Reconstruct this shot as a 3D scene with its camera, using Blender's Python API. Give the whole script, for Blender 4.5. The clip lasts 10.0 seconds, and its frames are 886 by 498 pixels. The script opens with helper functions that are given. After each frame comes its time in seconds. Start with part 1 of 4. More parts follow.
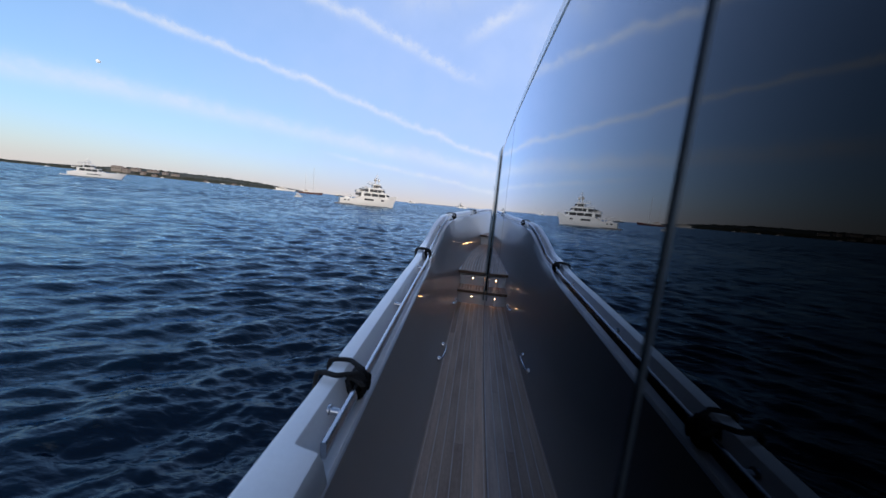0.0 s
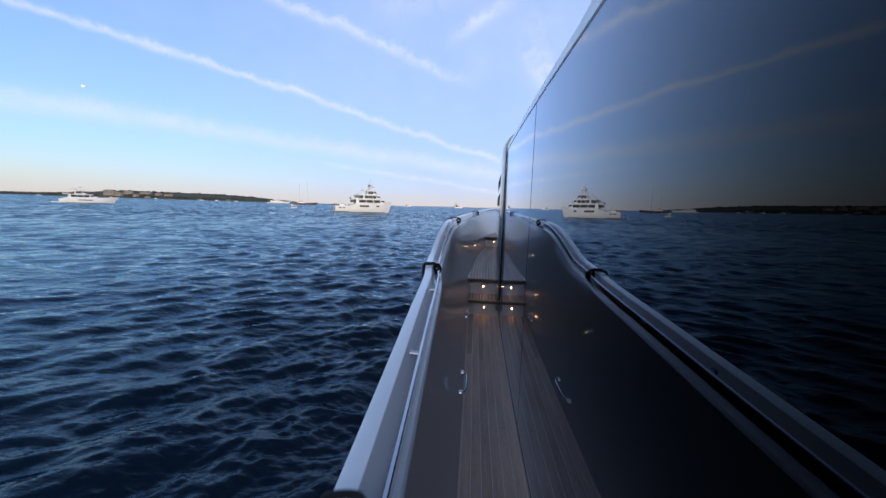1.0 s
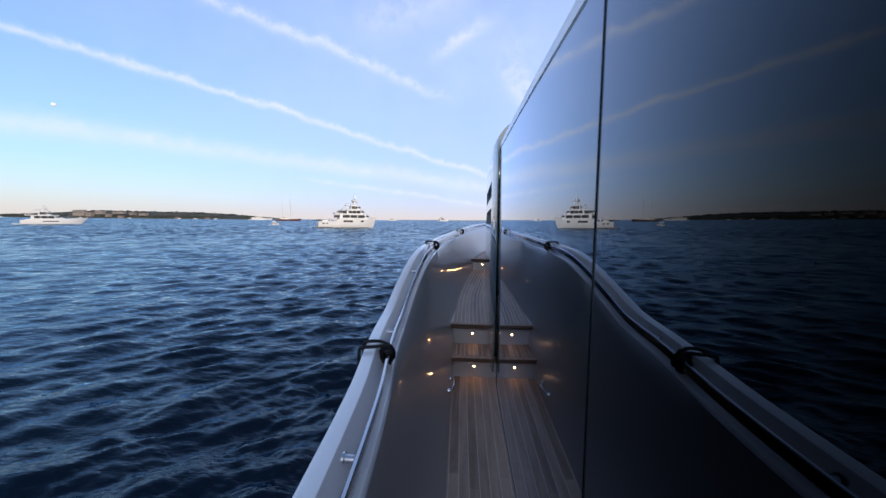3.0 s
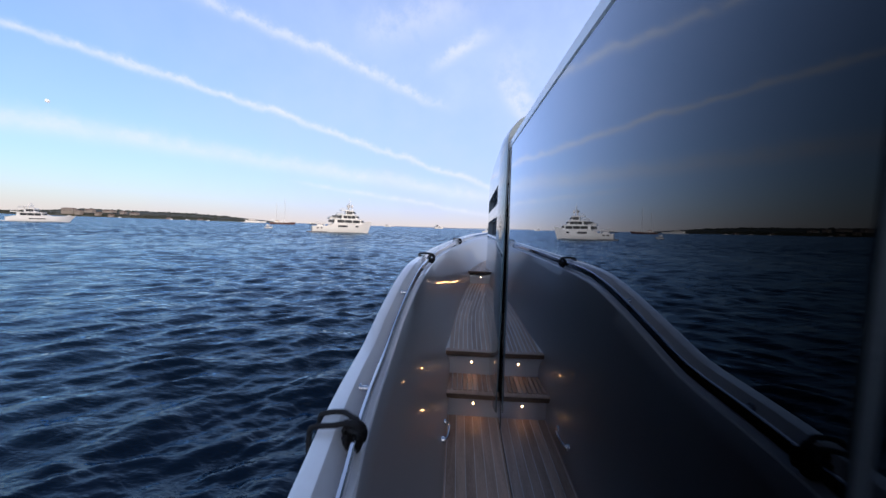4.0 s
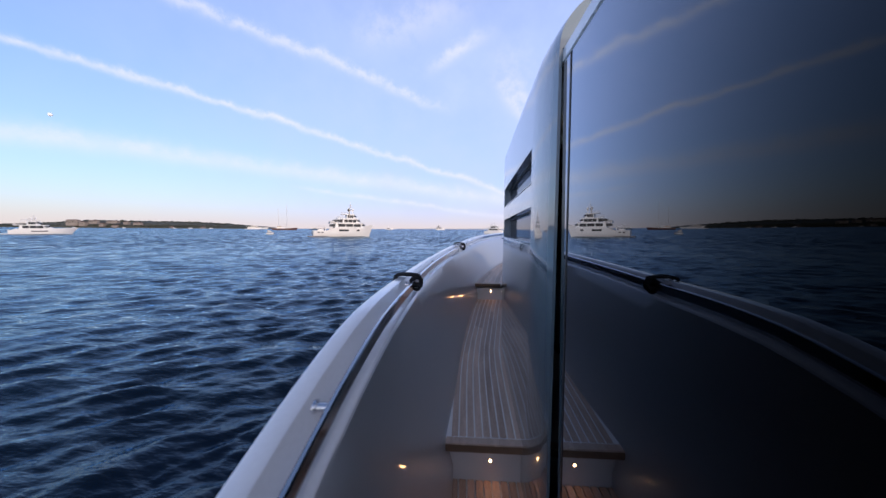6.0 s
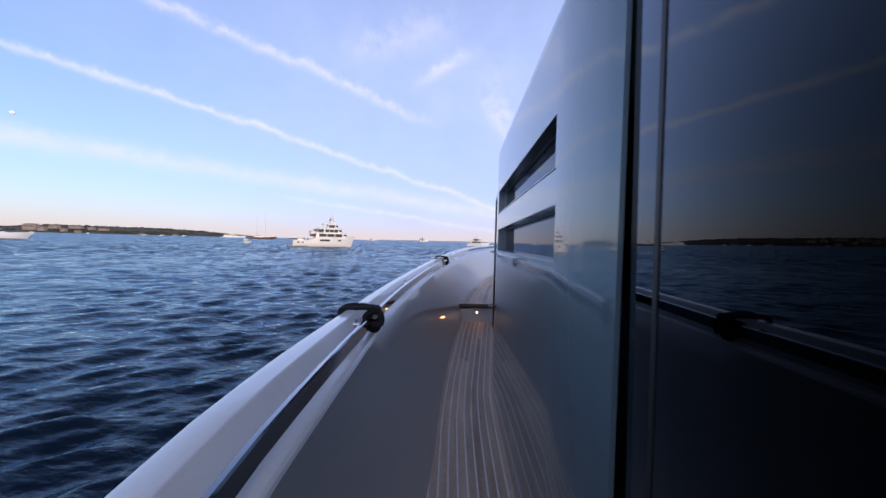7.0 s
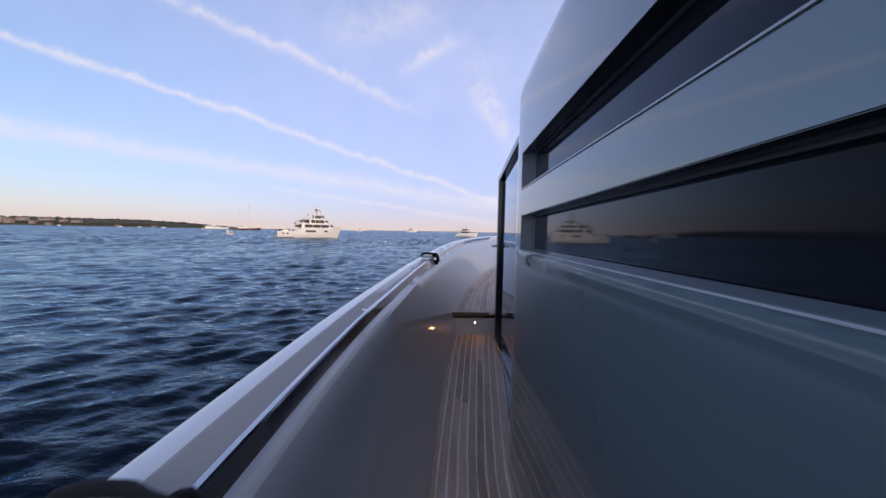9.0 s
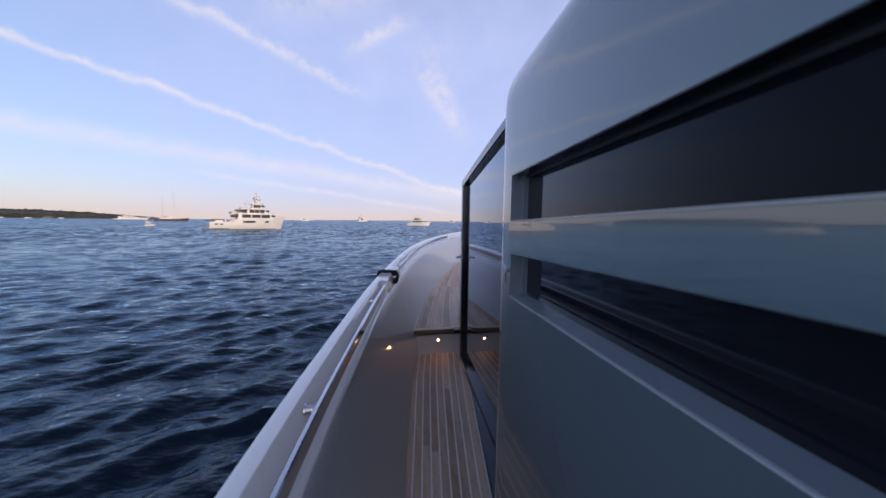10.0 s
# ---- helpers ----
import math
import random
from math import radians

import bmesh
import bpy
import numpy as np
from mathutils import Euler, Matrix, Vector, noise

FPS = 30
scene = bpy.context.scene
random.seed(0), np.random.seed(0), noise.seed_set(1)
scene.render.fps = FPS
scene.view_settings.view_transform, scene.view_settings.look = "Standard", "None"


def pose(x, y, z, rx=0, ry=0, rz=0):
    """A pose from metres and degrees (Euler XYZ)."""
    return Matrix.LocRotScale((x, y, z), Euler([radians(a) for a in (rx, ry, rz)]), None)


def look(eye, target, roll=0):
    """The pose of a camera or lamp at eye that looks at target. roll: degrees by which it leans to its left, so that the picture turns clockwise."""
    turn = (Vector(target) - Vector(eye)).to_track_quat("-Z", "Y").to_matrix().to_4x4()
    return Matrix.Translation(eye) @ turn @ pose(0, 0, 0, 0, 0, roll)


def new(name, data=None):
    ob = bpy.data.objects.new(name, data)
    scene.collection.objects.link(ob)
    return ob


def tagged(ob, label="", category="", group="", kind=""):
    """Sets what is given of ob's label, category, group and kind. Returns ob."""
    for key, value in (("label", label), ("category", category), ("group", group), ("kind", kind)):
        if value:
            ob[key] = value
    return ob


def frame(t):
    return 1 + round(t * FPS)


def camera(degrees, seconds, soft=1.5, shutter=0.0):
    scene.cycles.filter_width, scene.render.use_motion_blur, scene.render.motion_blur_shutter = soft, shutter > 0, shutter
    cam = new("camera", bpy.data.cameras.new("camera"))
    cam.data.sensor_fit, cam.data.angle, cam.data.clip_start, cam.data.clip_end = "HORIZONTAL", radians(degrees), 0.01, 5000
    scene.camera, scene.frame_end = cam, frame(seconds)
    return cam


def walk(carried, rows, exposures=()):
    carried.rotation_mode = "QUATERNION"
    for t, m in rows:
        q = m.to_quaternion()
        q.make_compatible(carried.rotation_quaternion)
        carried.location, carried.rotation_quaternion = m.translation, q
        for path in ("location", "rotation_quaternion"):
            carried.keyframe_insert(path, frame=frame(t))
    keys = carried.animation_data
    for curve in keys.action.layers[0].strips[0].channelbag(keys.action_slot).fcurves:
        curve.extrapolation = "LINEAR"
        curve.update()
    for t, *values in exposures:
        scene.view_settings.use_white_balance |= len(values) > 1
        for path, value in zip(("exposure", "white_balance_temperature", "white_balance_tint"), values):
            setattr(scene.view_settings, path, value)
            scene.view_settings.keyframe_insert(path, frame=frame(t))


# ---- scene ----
cam = camera(109.9, 10.0, shutter=0.4)
PATH = [
    (0, (-0.261, 1.418, 3.754), (-0.49, 3.386, 3.479), 5.8),
    (0.5, (-0.363, 1.593, 3.75), (-0.578, 3.563, 3.48), 3.6),
    (1, (-0.403, 1.772, 3.797), (-0.624, 3.742, 3.529), 1.8),
    (1.5, (-0.37, 2.091, 3.821), (-0.577, 4.065, 3.58), 1.4),
    (2, (-0.347, 2.329, 3.835), (-0.542, 4.307, 3.613), 0.3),
    (2.5, (-0.363, 2.654, 3.858), (-0.524, 4.637, 3.653), -0.2),
    (4, (-0.442, 3.328, 3.883), (-0.545, 5.321, 3.748), 2.0),
    (4.5, (-0.432, 3.645, 3.897), (-0.598, 5.634, 3.774), 1.8),
    (5, (-0.494, 3.887, 3.892), (-0.676, 5.875, 3.766), -0.2),
    (5.5, (-0.479, 4.156, 3.874), (-0.646, 6.145, 3.745), 0.5),
    (6, (-0.452, 4.447, 3.888), (-0.57, 6.44, 3.761), 0.4),
    (6.2, (-0.417, 4.561, 3.879), (-0.531, 6.554, 3.755), 1.0),
    (7.3, (-0.457, 5.107, 3.881), (-0.449, 7.106, 3.847), 1.4),
    (7.5, (-0.446, 5.188, 3.888), (-0.452, 7.188, 3.83), 1.5),
    (8, (-0.486, 5.422, 3.863), (-0.283, 7.408, 3.741), 2.0),
    (8.5, (-0.466, 5.589, 3.875), (-0.298, 7.579, 3.769), 1.5),
    (9, (-0.451, 5.741, 3.894), (-0.387, 7.737, 3.784), 1.1),
    (9.5, (-0.455, 5.918, 3.925), (-0.279, 7.901, 3.734), 1.6),
    (10, (-0.494, 6.032, 4.056), (-0.126, 7.99, 3.881), 0.7),
]
EXPOSURE, SKY_STRENGTH, LAMP_POWER, MOON, WAVES = 0.82, 0.135, 0.060, 0.10, 0.0043
SKY_SUN, AIR, DUST, OZONE, SUN_POWER = 9.0, 1.0, 0.6, 3.0, 1.4
VEIL, VEIL_COLOUR = (0.30, 0.52), (2.52, 3.04, 4.6)
GLOW, GLOW_COLOUR = 0.80, (7.6, 6.7, 6.2)
HAZE, HAZE_HEIGHT, HAZE_COLOUR, CLOUD_COLOUR = 0.93, 0.058, (3.6, 3.05, 2.65), (3.9, 3.85, 4.0)
walk(cam, [(t, look(e, g, r)) for t, e, g, r in PATH],
     [(0.0, EXPOSURE - 0.18, 5850, 8), (2.0, EXPOSURE + 0.02, 5900, 9), (4.5, EXPOSURE + 0.02, 6000, 13), (7.5, EXPOSURE + 0.0, 6150, 19),
      (8.0, EXPOSURE - 0.15, 6330, 19), (9.5, EXPOSURE - 0.13, 6520, 19), (10.0, EXPOSURE - 0.15, 6520, 19)])

# ---------------------------------------------------------------- world and light
SUN_DIR = Vector((0.52, -0.85, 0.075)).normalized()      # towards the low sun, behind the house


def ray_dir(yaw, pitch):
    """Unit direction: yaw degrees to the left of +Y, pitch degrees up."""
    a, b = radians(yaw), radians(pitch)
    return Vector((-math.sin(a) * math.cos(b), math.cos(a) * math.cos(b), math.sin(b)))


world = bpy.data.worlds.new("dusk_sky")
scene.world = world
world.use_nodes = True
WN, WL = world.node_tree.nodes, world.node_tree.links
WN.clear()


def wnode(kind, **props):
    n = WN.new(kind)
    for k, v in props.items():
        n.inputs[k].default_value = v
    return n


def wmath(op, a, b=None, clamp=False):
    n = WN.new("ShaderNodeMath")
    n.operation, n.use_clamp = op, clamp
    for i, v in enumerate((a, b)):
        if v is None:
            continue
        if isinstance(v, (int, float)):
            n.inputs[i].default_value = v
        else:
            WL.new(v, n.inputs[i])
    return n.outputs[0]


def wdot(vec, n):
    d = WN.new("ShaderNodeVectorMath")
    d.operation = "DOT_PRODUCT"
    WL.new(vec, d.inputs[0])
    d.inputs[1].default_value = n
    return d.outputs["Value"]


def wramp(value, lo, hi):
    m = WN.new("ShaderNodeMapRange")
    m.interpolation_type = "SMOOTHSTEP"
    WL.new(value, m.inputs["Value"])
    m.inputs["From Min"].default_value, m.inputs["From Max"].default_value = lo, hi
    return m.outputs["Result"]


sky = WN.new("ShaderNodeTexSky")
sky.sky_type, sky.sun_disc = "NISHITA", False
sky.sun_elevation, sky.sun_rotation = radians(SKY_SUN), math.atan2(SUN_DIR.x, SUN_DIR.y)
sky.altitude, sky.air_density, sky.dust_density, sky.ozone_density = 0, AIR, DUST, OZONE
WDIR = WN.new("ShaderNodeTexCoord").outputs["Generated"]
wn_soft = wnode("ShaderNodeTexNoise", Scale=7.0, Detail=5.0, Roughness=0.6)
wn_fine = wnode("ShaderNodeTexNoise", Scale=26.0, Detail=6.0, Roughness=0.65)
for n in (wn_soft, wn_fine):
    WL.new(WDIR, n.inputs["Vector"])
SOFT, FINE = wn_soft.outputs["Fac"], wn_fine.outputs["Fac"]


def streak(d1, d2, width, strength, puff, lo=-1.0, hi=1.0, wobble=0.012):
    """A vapour trail along the great circle through two directions, torn by noise; lo..hi bounds it along its way."""
    n = d1.cross(d2).normalized()
    along = (d2 - d1).normalized()
    off = wmath("ADD", wdot(WDIR, n), wmath("MULTIPLY", wmath("SUBTRACT", SOFT, 0.5), wobble * 2))
    off = wmath("ADD", off, wmath("MULTIPLY", wmath("SUBTRACT", FINE, 0.5), wobble))
    q = wmath("DIVIDE", off, width)
    band = wmath("POWER", 2.718, wmath("MULTIPLY", wmath("MULTIPLY", q, q), -1.0))
    a = wdot(WDIR, along)
    band = wmath("MULTIPLY", band, wramp(a, lo, lo + 0.12))
    band = wmath("MULTIPLY", band, wmath("SUBTRACT", 1.0, wramp(a, hi - 0.14, hi)))
    torn = wramp(FINE, 0.5 - puff * 0.3, 0.5 + 0.35 - puff * 0.2) if puff > 0 else 1.0
    if puff > 0:
        torn = wmath("ADD", wmath("MULTIPLY", torn, puff), 1.0 - puff)
        band = wmath("MULTIPLY", band, torn)
    # only in the half of the sky where the trail lies
    band = wmath("MULTIPLY", band, wramp(wdot(WDIR, (d1 + d2).normalized()), -0.1, 0.3))
    return wmath("MULTIPLY", band, strength)


# (one direction, another, width, strength, tearing, from, to, wobble)
STREAKS = [
    (ray_dir(50.8, 19.0), ray_dir(2.4, 9.9), 0.0082, 0.78, 0.45, -1.0, 0.75, 0.022),
    (ray_dir(51.2, 10.0), ray_dir(-1.8, 6.2), 0.021, 0.62, 0.4, -1.0, 1.0, 0.016),
    (ray_dir(43.4, 28.6), ray_dir(7.6, 22.1), 0.012, 0.56, 1.0, -1.0, 0.40, 0.032),
    (ray_dir(15.4, 5.3), ray_dir(-1.4, 3.1), 0.007, 0.5, 0.6, -0.4, 0.4, 0.010),
    (ray_dir(-6.2, 25.6), ray_dir(-14.2, 13.8), 0.026, 0.62, 0.95, -0.15, 0.16, 0.03),
    (ray_dir(4.6, 27.0), ray_dir(-4.0, 30.8), 0.017, 0.60, 0.95, -0.14, 0.13, 0.03),
    (ray_dir(14.0, 31.0), ray_dir(4.0, 33.5), 0.040, 0.34, 0.95, -0.20, 0.20, 0.04),
    (ray_dir(-7.0, 27.5), ray_dir(-10.5, 21.5), 0.050, 0.26, 0.9, -0.14, 0.14, 0.04),
]
cloud = None
for s in STREAKS:
    m = streak(*s)
    cloud = m if cloud is None else wmath("ADD", cloud, m)
cloud = wmath("MINIMUM", cloud, 0.85)
# thin high veil of cirrus, thicker ahead, gone towards the zenith; warm haze low over the sea
sep = WN.new("ShaderNodeSeparateXYZ")
WL.new(WDIR, sep.inputs["Vector"])
UP = sep.outputs["Z"]


def wmix(fac, a, b):
    m = WN.new("ShaderNodeMix")
    m.data_type = "RGBA"
    for v, k in ((fac, "Factor"), (a, "A"), (b, "B")):
        if isinstance(v, tuple):
            m.inputs[k].default_value = (*v, 1)
        elif isinstance(v, float):
            m.inputs[k].default_value = v
        else:
            WL.new(v, m.inputs[k])
    return m.outputs["Result"]


ahead = wramp(wdot(WDIR, Vector((0.42, 0.90, 0.0)).normalized()), -0.15, 0.97)
veil = wmath("ADD", wmath("MULTIPLY", ahead, VEIL[1]), VEIL[0])
veil = wmath("MULTIPLY", veil, wmath("SUBTRACT", 1.0, wmath("MULTIPLY", wramp(UP, 0.45, 0.95), 0.35)))
veil = wmath("MULTIPLY", veil, wmath("ADD", wmath("MULTIPLY", SOFT, 0.5), 0.75), True)
sky_col = wmix(veil, sky.outputs["Color"], VEIL_COLOUR)
# afterglow round the low sun, astern
glow = wmath("MULTIPLY", wramp(wdot(WDIR, SUN_DIR), 0.30, 0.98), GLOW)
sky_col = wmix(glow, sky_col, GLOW_COLOUR)
low = wmath("POWER", 2.718, wmath("DIVIDE", wmath("MAXIMUM", UP, 0.0), -HAZE_HEIGHT))
seaward = wramp(wdot(WDIR, Vector((-0.30, 0.95, 0.0)).normalized()), 0.05, 0.85)
sky_col = wmix(wmath("MULTIPLY", low, wmath("ADD", wmath("MULTIPLY", seaward, HAZE * 0.65), HAZE * 0.35)), sky_col, HAZE_COLOUR)
sky_col = wmix(cloud, sky_col, CLOUD_COLOUR)
# the dusk sky deepens towards the zenith
sky_col = wmix(wmath("MULTIPLY", wramp(UP, 0.45, 0.85), 0.22), sky_col, (0.0, 0.0, 0.0))
bg = WN.new("ShaderNodeBackground")
bg.inputs["Strength"].default_value = SKY_STRENGTH
WL.new(sky_col, bg.inputs["Color"])
WL.new(bg.outputs["Background"], WN.new("ShaderNodeOutputWorld").inputs["Surface"])

sun_data = bpy.data.lights.new("sun", "SUN")
sun_data.energy, sun_data.angle, sun_data.color = SUN_POWER, radians(0.6), (1.0, 0.80, 0.60)
sun = new("sun", sun_data)
sun.matrix_world = look(SUN_DIR * 50, (0, 0, 0))


# ---------------------------------------------------------------- materials
def material(name, base, rough=0.5, metal=0.0, vary=0.12, scale=4.0, fine=60.0, bump=0.0, coat=0.0, spec=0.5,
             rough_vary=0.06, stretch=(1, 1, 1), random=0.0, emit=None, ior=1.5, alt=None, coat_ior=1.5):
    """A painted, metal or natural surface: base colour varied at two scales, uneven roughness, fine relief."""
    m = bpy.data.materials.new(name)
    m.use_nodes = True
    nt = m.node_tree
    n, ln = nt.nodes, nt.links
    p = n["Principled BSDF"]
    tc = n.new("ShaderNodeTexCoord")
    mp = n.new("ShaderNodeMapping")
    mp.inputs["Scale"].default_value = stretch
    ln.new(tc.outputs["Object"], mp.inputs["Vector"])
    big = n.new("ShaderNodeTexNoise")
    big.inputs["Scale"].default_value, big.inputs["Detail"].default_value = scale, 4
    small = n.new("ShaderNodeTexNoise")
    small.inputs["Scale"].default_value, small.inputs["Detail"].default_value = fine, 5
    for t in (big, small):
        ln.new(mp.outputs["Vector"], t.inputs["Vector"])
    add = n.new("ShaderNodeMath")
    add.operation = "ADD"
    ln.new(big.outputs["Fac"], add.inputs[0])
    ln.new(small.outputs["Fac"], add.inputs[1])
    half = n.new("ShaderNodeMath")
    half.operation = "MULTIPLY"
    half.inputs[1].default_value = 0.5
    ln.new(add.outputs[0], half.inputs[0])
    fac = half.outputs[0]
    if random:
        info = n.new("ShaderNodeObjectInfo")
        r = n.new("ShaderNodeMapRange")
        r.inputs["To Min"].default_value, r.inputs["To Max"].default_value = -random, random
        ln.new(info.outputs["Random"], r.inputs["Value"])
        s = n.new("ShaderNodeMath")
        s.operation = "ADD"
        ln.new(fac, s.inputs[0])
        ln.new(r.outputs["Result"], s.inputs[1])
        fac = s.outputs[0]
    ramp = n.new("ShaderNodeValToRGB")
    ramp.color_ramp.elements[0].position, ramp.color_ramp.elements[1].position = 0.25, 0.75
    lo = tuple(c * (1 - vary) for c in base)
    hi = tuple(min(1, c * (1 + vary)) for c in (alt or base))
    ramp.color_ramp.elements[0].color, ramp.color_ramp.elements[1].color = (*lo, 1), (*hi, 1)
    ln.new(fac, ramp.inputs["Fac"])
    ln.new(ramp.outputs["Color"], p.inputs["Base Color"])
    rr = n.new("ShaderNodeMapRange")
    rr.inputs["To Min"].default_value = max(0.0, rough - rough_vary)
    rr.inputs["To Max"].default_value = min(1.0, rough + rough_vary)
    ln.new(big.outputs["Fac"], rr.inputs["Value"])
    ln.new(rr.outputs["Result"], p.inputs["Roughness"])
    p.inputs["Metallic"].default_value, p.inputs["IOR"].default_value = metal, ior
    p.inputs["Specular IOR Level"].default_value = spec
    p.inputs["Coat Weight"].default_value, p.inputs["Coat Roughness"].default_value = coat, 0.04
    p.inputs["Coat IOR"].default_value = coat_ior
    if bump:
        b = n.new("ShaderNodeBump")
        b.inputs["Strength"].default_value, b.inputs["Distance"].default_value = bump, 0.004
        ln.new(small.outputs["Fac"], b.inputs["Height"])
        ln.new(b.outputs["Normal"], p.inputs["Normal"])
    if emit:
        p.inputs["Emission Color"].default_value = (*emit[:3], 1)
        p.inputs["Emission Strength"].default_value = emit[3]
    return m


TEAK = material("weathered_teak", (0.45, 0.305, 0.215), 0.5, vary=0.30, scale=3, fine=40, bump=0.5, stretch=(9, 0.9, 9), random=0.14,
                rough_vary=0.12, alt=(0.60, 0.45, 0.345))
TEAK_EDGE = material("teak_edge", (0.16, 0.10, 0.065), 0.5, vary=0.3, scale=5, fine=50, bump=0.4, stretch=(1, 6, 6))
CAULK = material("pale_caulk", (0.82, 0.79, 0.75), 0.6, vary=0.12, scale=6, fine=80)
GREY = material("silver_grey_paint", (0.60, 0.625, 0.66), 0.40, metal=0.32, coat_ior=1.5, vary=0.06, scale=1.2, fine=220, coat=0.55, rough_vary=0.05)
PANEL = material("pearl_grey_paint", (0.106, 0.154, 0.180), 0.20, metal=0.12, coat_ior=1.8, vary=0.04, scale=1.0, fine=250, coat=1.0, rough_vary=0.03)
# bright edge of the recessed sills, a highlight put into the colour
EDGE_GLINT = material("sill_edge_glint", (0.46, 0.50, 0.55), 0.30, vary=0.05, scale=1.5, fine=200, coat=0.6)
REVEAL = material("pale_grey_paint", (0.22, 0.26, 0.30), 0.28, vary=0.05, scale=1.5, fine=200, coat=0.6)
WHITE = material("white_gelcoat", (0.84, 0.86, 0.88), 0.24, vary=0.05, scale=1.5, fine=90, coat=0.9, rough_vary=0.08)
STEEL = material("polished_steel", (0.58, 0.59, 0.62), 0.10, metal=1.0, vary=0.06, scale=3, fine=120, rough_vary=0.04)
RUBBER = material("black_rubber", (0.014, 0.014, 0.016), 0.45, vary=0.3, scale=8, fine=150, bump=0.2)
FRAME = material("black_frame_and_shade", (0.010, 0.010, 0.013), 0.20, vary=0.2, scale=3, fine=160, coat=0.8)
ROPE = material("black_rope", (0.012, 0.012, 0.014), 0.85, vary=0.5, scale=40, fine=260, bump=0.8)
# near-black base holds the darkness of the unlit rooms
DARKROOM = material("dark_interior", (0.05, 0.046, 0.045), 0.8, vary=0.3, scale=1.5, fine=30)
CURTAIN = material("curtain_cloth", (0.35, 0.34, 0.34), 0.9, vary=0.1, scale=3, fine=90, bump=0.3)
LENS = material("lamp_lens", (1.0, 0.75, 0.45), 0.3, vary=0.0, emit=(1.0, 0.50, 0.20, 20.0))
TRIM_EDGE = material("grey_edge_seal", (0.10, 0.10, 0.11), 0.4, vary=0.2, scale=6, fine=90)
SHIP_WHITE = material("ship_white", (0.68, 0.67, 0.65), 0.4, vary=0.06, scale=0.3, fine=3)
SHIP_GREY = material("ship_grey_white", (0.58, 0.57, 0.55), 0.45, vary=0.08, scale=0.3, fine=3)
SHIP_DARK = material("ship_dark_glass_and_shade", (0.02, 0.022, 0.027), 0.15, vary=0.2, scale=0.5, fine=4)
SHIP_BLUE = material("boot_stripe", (0.03, 0.035, 0.05), 0.4, vary=0.2, scale=0.5, fine=4)
SHIP_WOOD = material("varnished_hull", (0.075, 0.030, 0.024), 0.35, vary=0.3, scale=0.5, fine=4)
SHIP_TEAK = material("ship_deck_wood", (0.32, 0.24, 0.17), 0.6, vary=0.2, scale=0.5, fine=4)
WOODS = material("far_pine_woods", (0.022, 0.028, 0.020), 0.9, vary=0.5, scale=0.03, fine=0.3, alt=(0.042, 0.046, 0.032))
SHORE = material("scrub_and_rock", (0.07, 0.07, 0.05), 0.85, vary=0.3, scale=0.05, fine=0.4)
STONE = material("fort_stone", (0.24, 0.205, 0.175), 0.85, vary=0.2, scale=0.05, fine=0.5)
ROOFTILE = material("roof_tile", (0.17, 0.10, 0.075), 0.85, vary=0.2, scale=0.1, fine=0.6)
# far coast: the haze of distance is mixed into its pale blue
HILLS = material("haze_blue_hills", (0.30, 0.34, 0.42), 0.95, vary=0.1, scale=0.002, fine=0.02)


def glass_material(name, tint, gloss, power, smoke=False):
    """Coated tinted glass: nearly black when faced, a strong bluish mirror at a slant."""
    m = bpy.data.materials.new(name)
    m.use_nodes = True
    n, ln = m.node_tree.nodes, m.node_tree.links
    n.remove(n["Principled BSDF"])
    tc = n.new("ShaderNodeTexCoord")
    t = n.new("ShaderNodeTexNoise")
    t.inputs["Scale"].default_value, t.inputs["Detail"].default_value = 2.2, 3
    ln.new(tc.outputs["Object"], t.inputs["Vector"])
    r = n.new("ShaderNodeMapRange")
    r.inputs["To Min"].default_value, r.inputs["To Max"].default_value = (0.03, 0.07) if smoke else (0.0, 0.008)
    ln.new(t.outputs["Fac"], r.inputs["Value"])
    b = n.new("ShaderNodeBump")
    b.inputs["Strength"].default_value, b.inputs["Distance"].default_value = 0.008, 0.01
    ln.new(t.outputs["Fac"], b.inputs["Height"])
    gl = n.new("ShaderNodeBsdfGlossy")
    gl.inputs["Color"].default_value = (0.80, 0.88, 1.0, 1)
    ln.new(r.outputs["Result"], gl.inputs["Roughness"])
    ln.new(b.outputs["Normal"], gl.inputs["Normal"])
    tr = n.new("ShaderNodeBsdfDiffuse" if smoke else "ShaderNodeBsdfTransparent")
    tr.inputs["Color"].default_value = (*tint, 1)
    lw = n.new("ShaderNodeLayerWeight")
    pw = n.new("ShaderNodeMath")
    pw.operation = "POWER"
    ln.new(lw.outputs["Facing"], pw.inputs[0])
    pw.inputs[1].default_value = power
    ad = n.new("ShaderNodeMath")
    ad.operation, ad.use_clamp = "MULTIPLY_ADD", True
    ln.new(pw.outputs[0], ad.inputs[0])
    ad.inputs[1].default_value, ad.inputs[2].default_value = gloss, 0.005
    mx = n.new("ShaderNodeMixShader")
    ln.new(ad.outputs[0], mx.inputs["Fac"])
    ln.new(tr.outputs["BSDF"], mx.inputs[1])
    ln.new(gl.outputs["BSDF"], mx.inputs[2])
    ln.new(mx.outputs["Shader"], n["Material Output"].inputs["Surface"])
    return m


GLASS = glass_material("tinted_glass", (0.014, 0.015, 0.018), 1.36, 3.0)
GLASS_DARK = glass_material("darker_tinted_glass", (0.010, 0.011, 0.014), 1.28, 3.0)
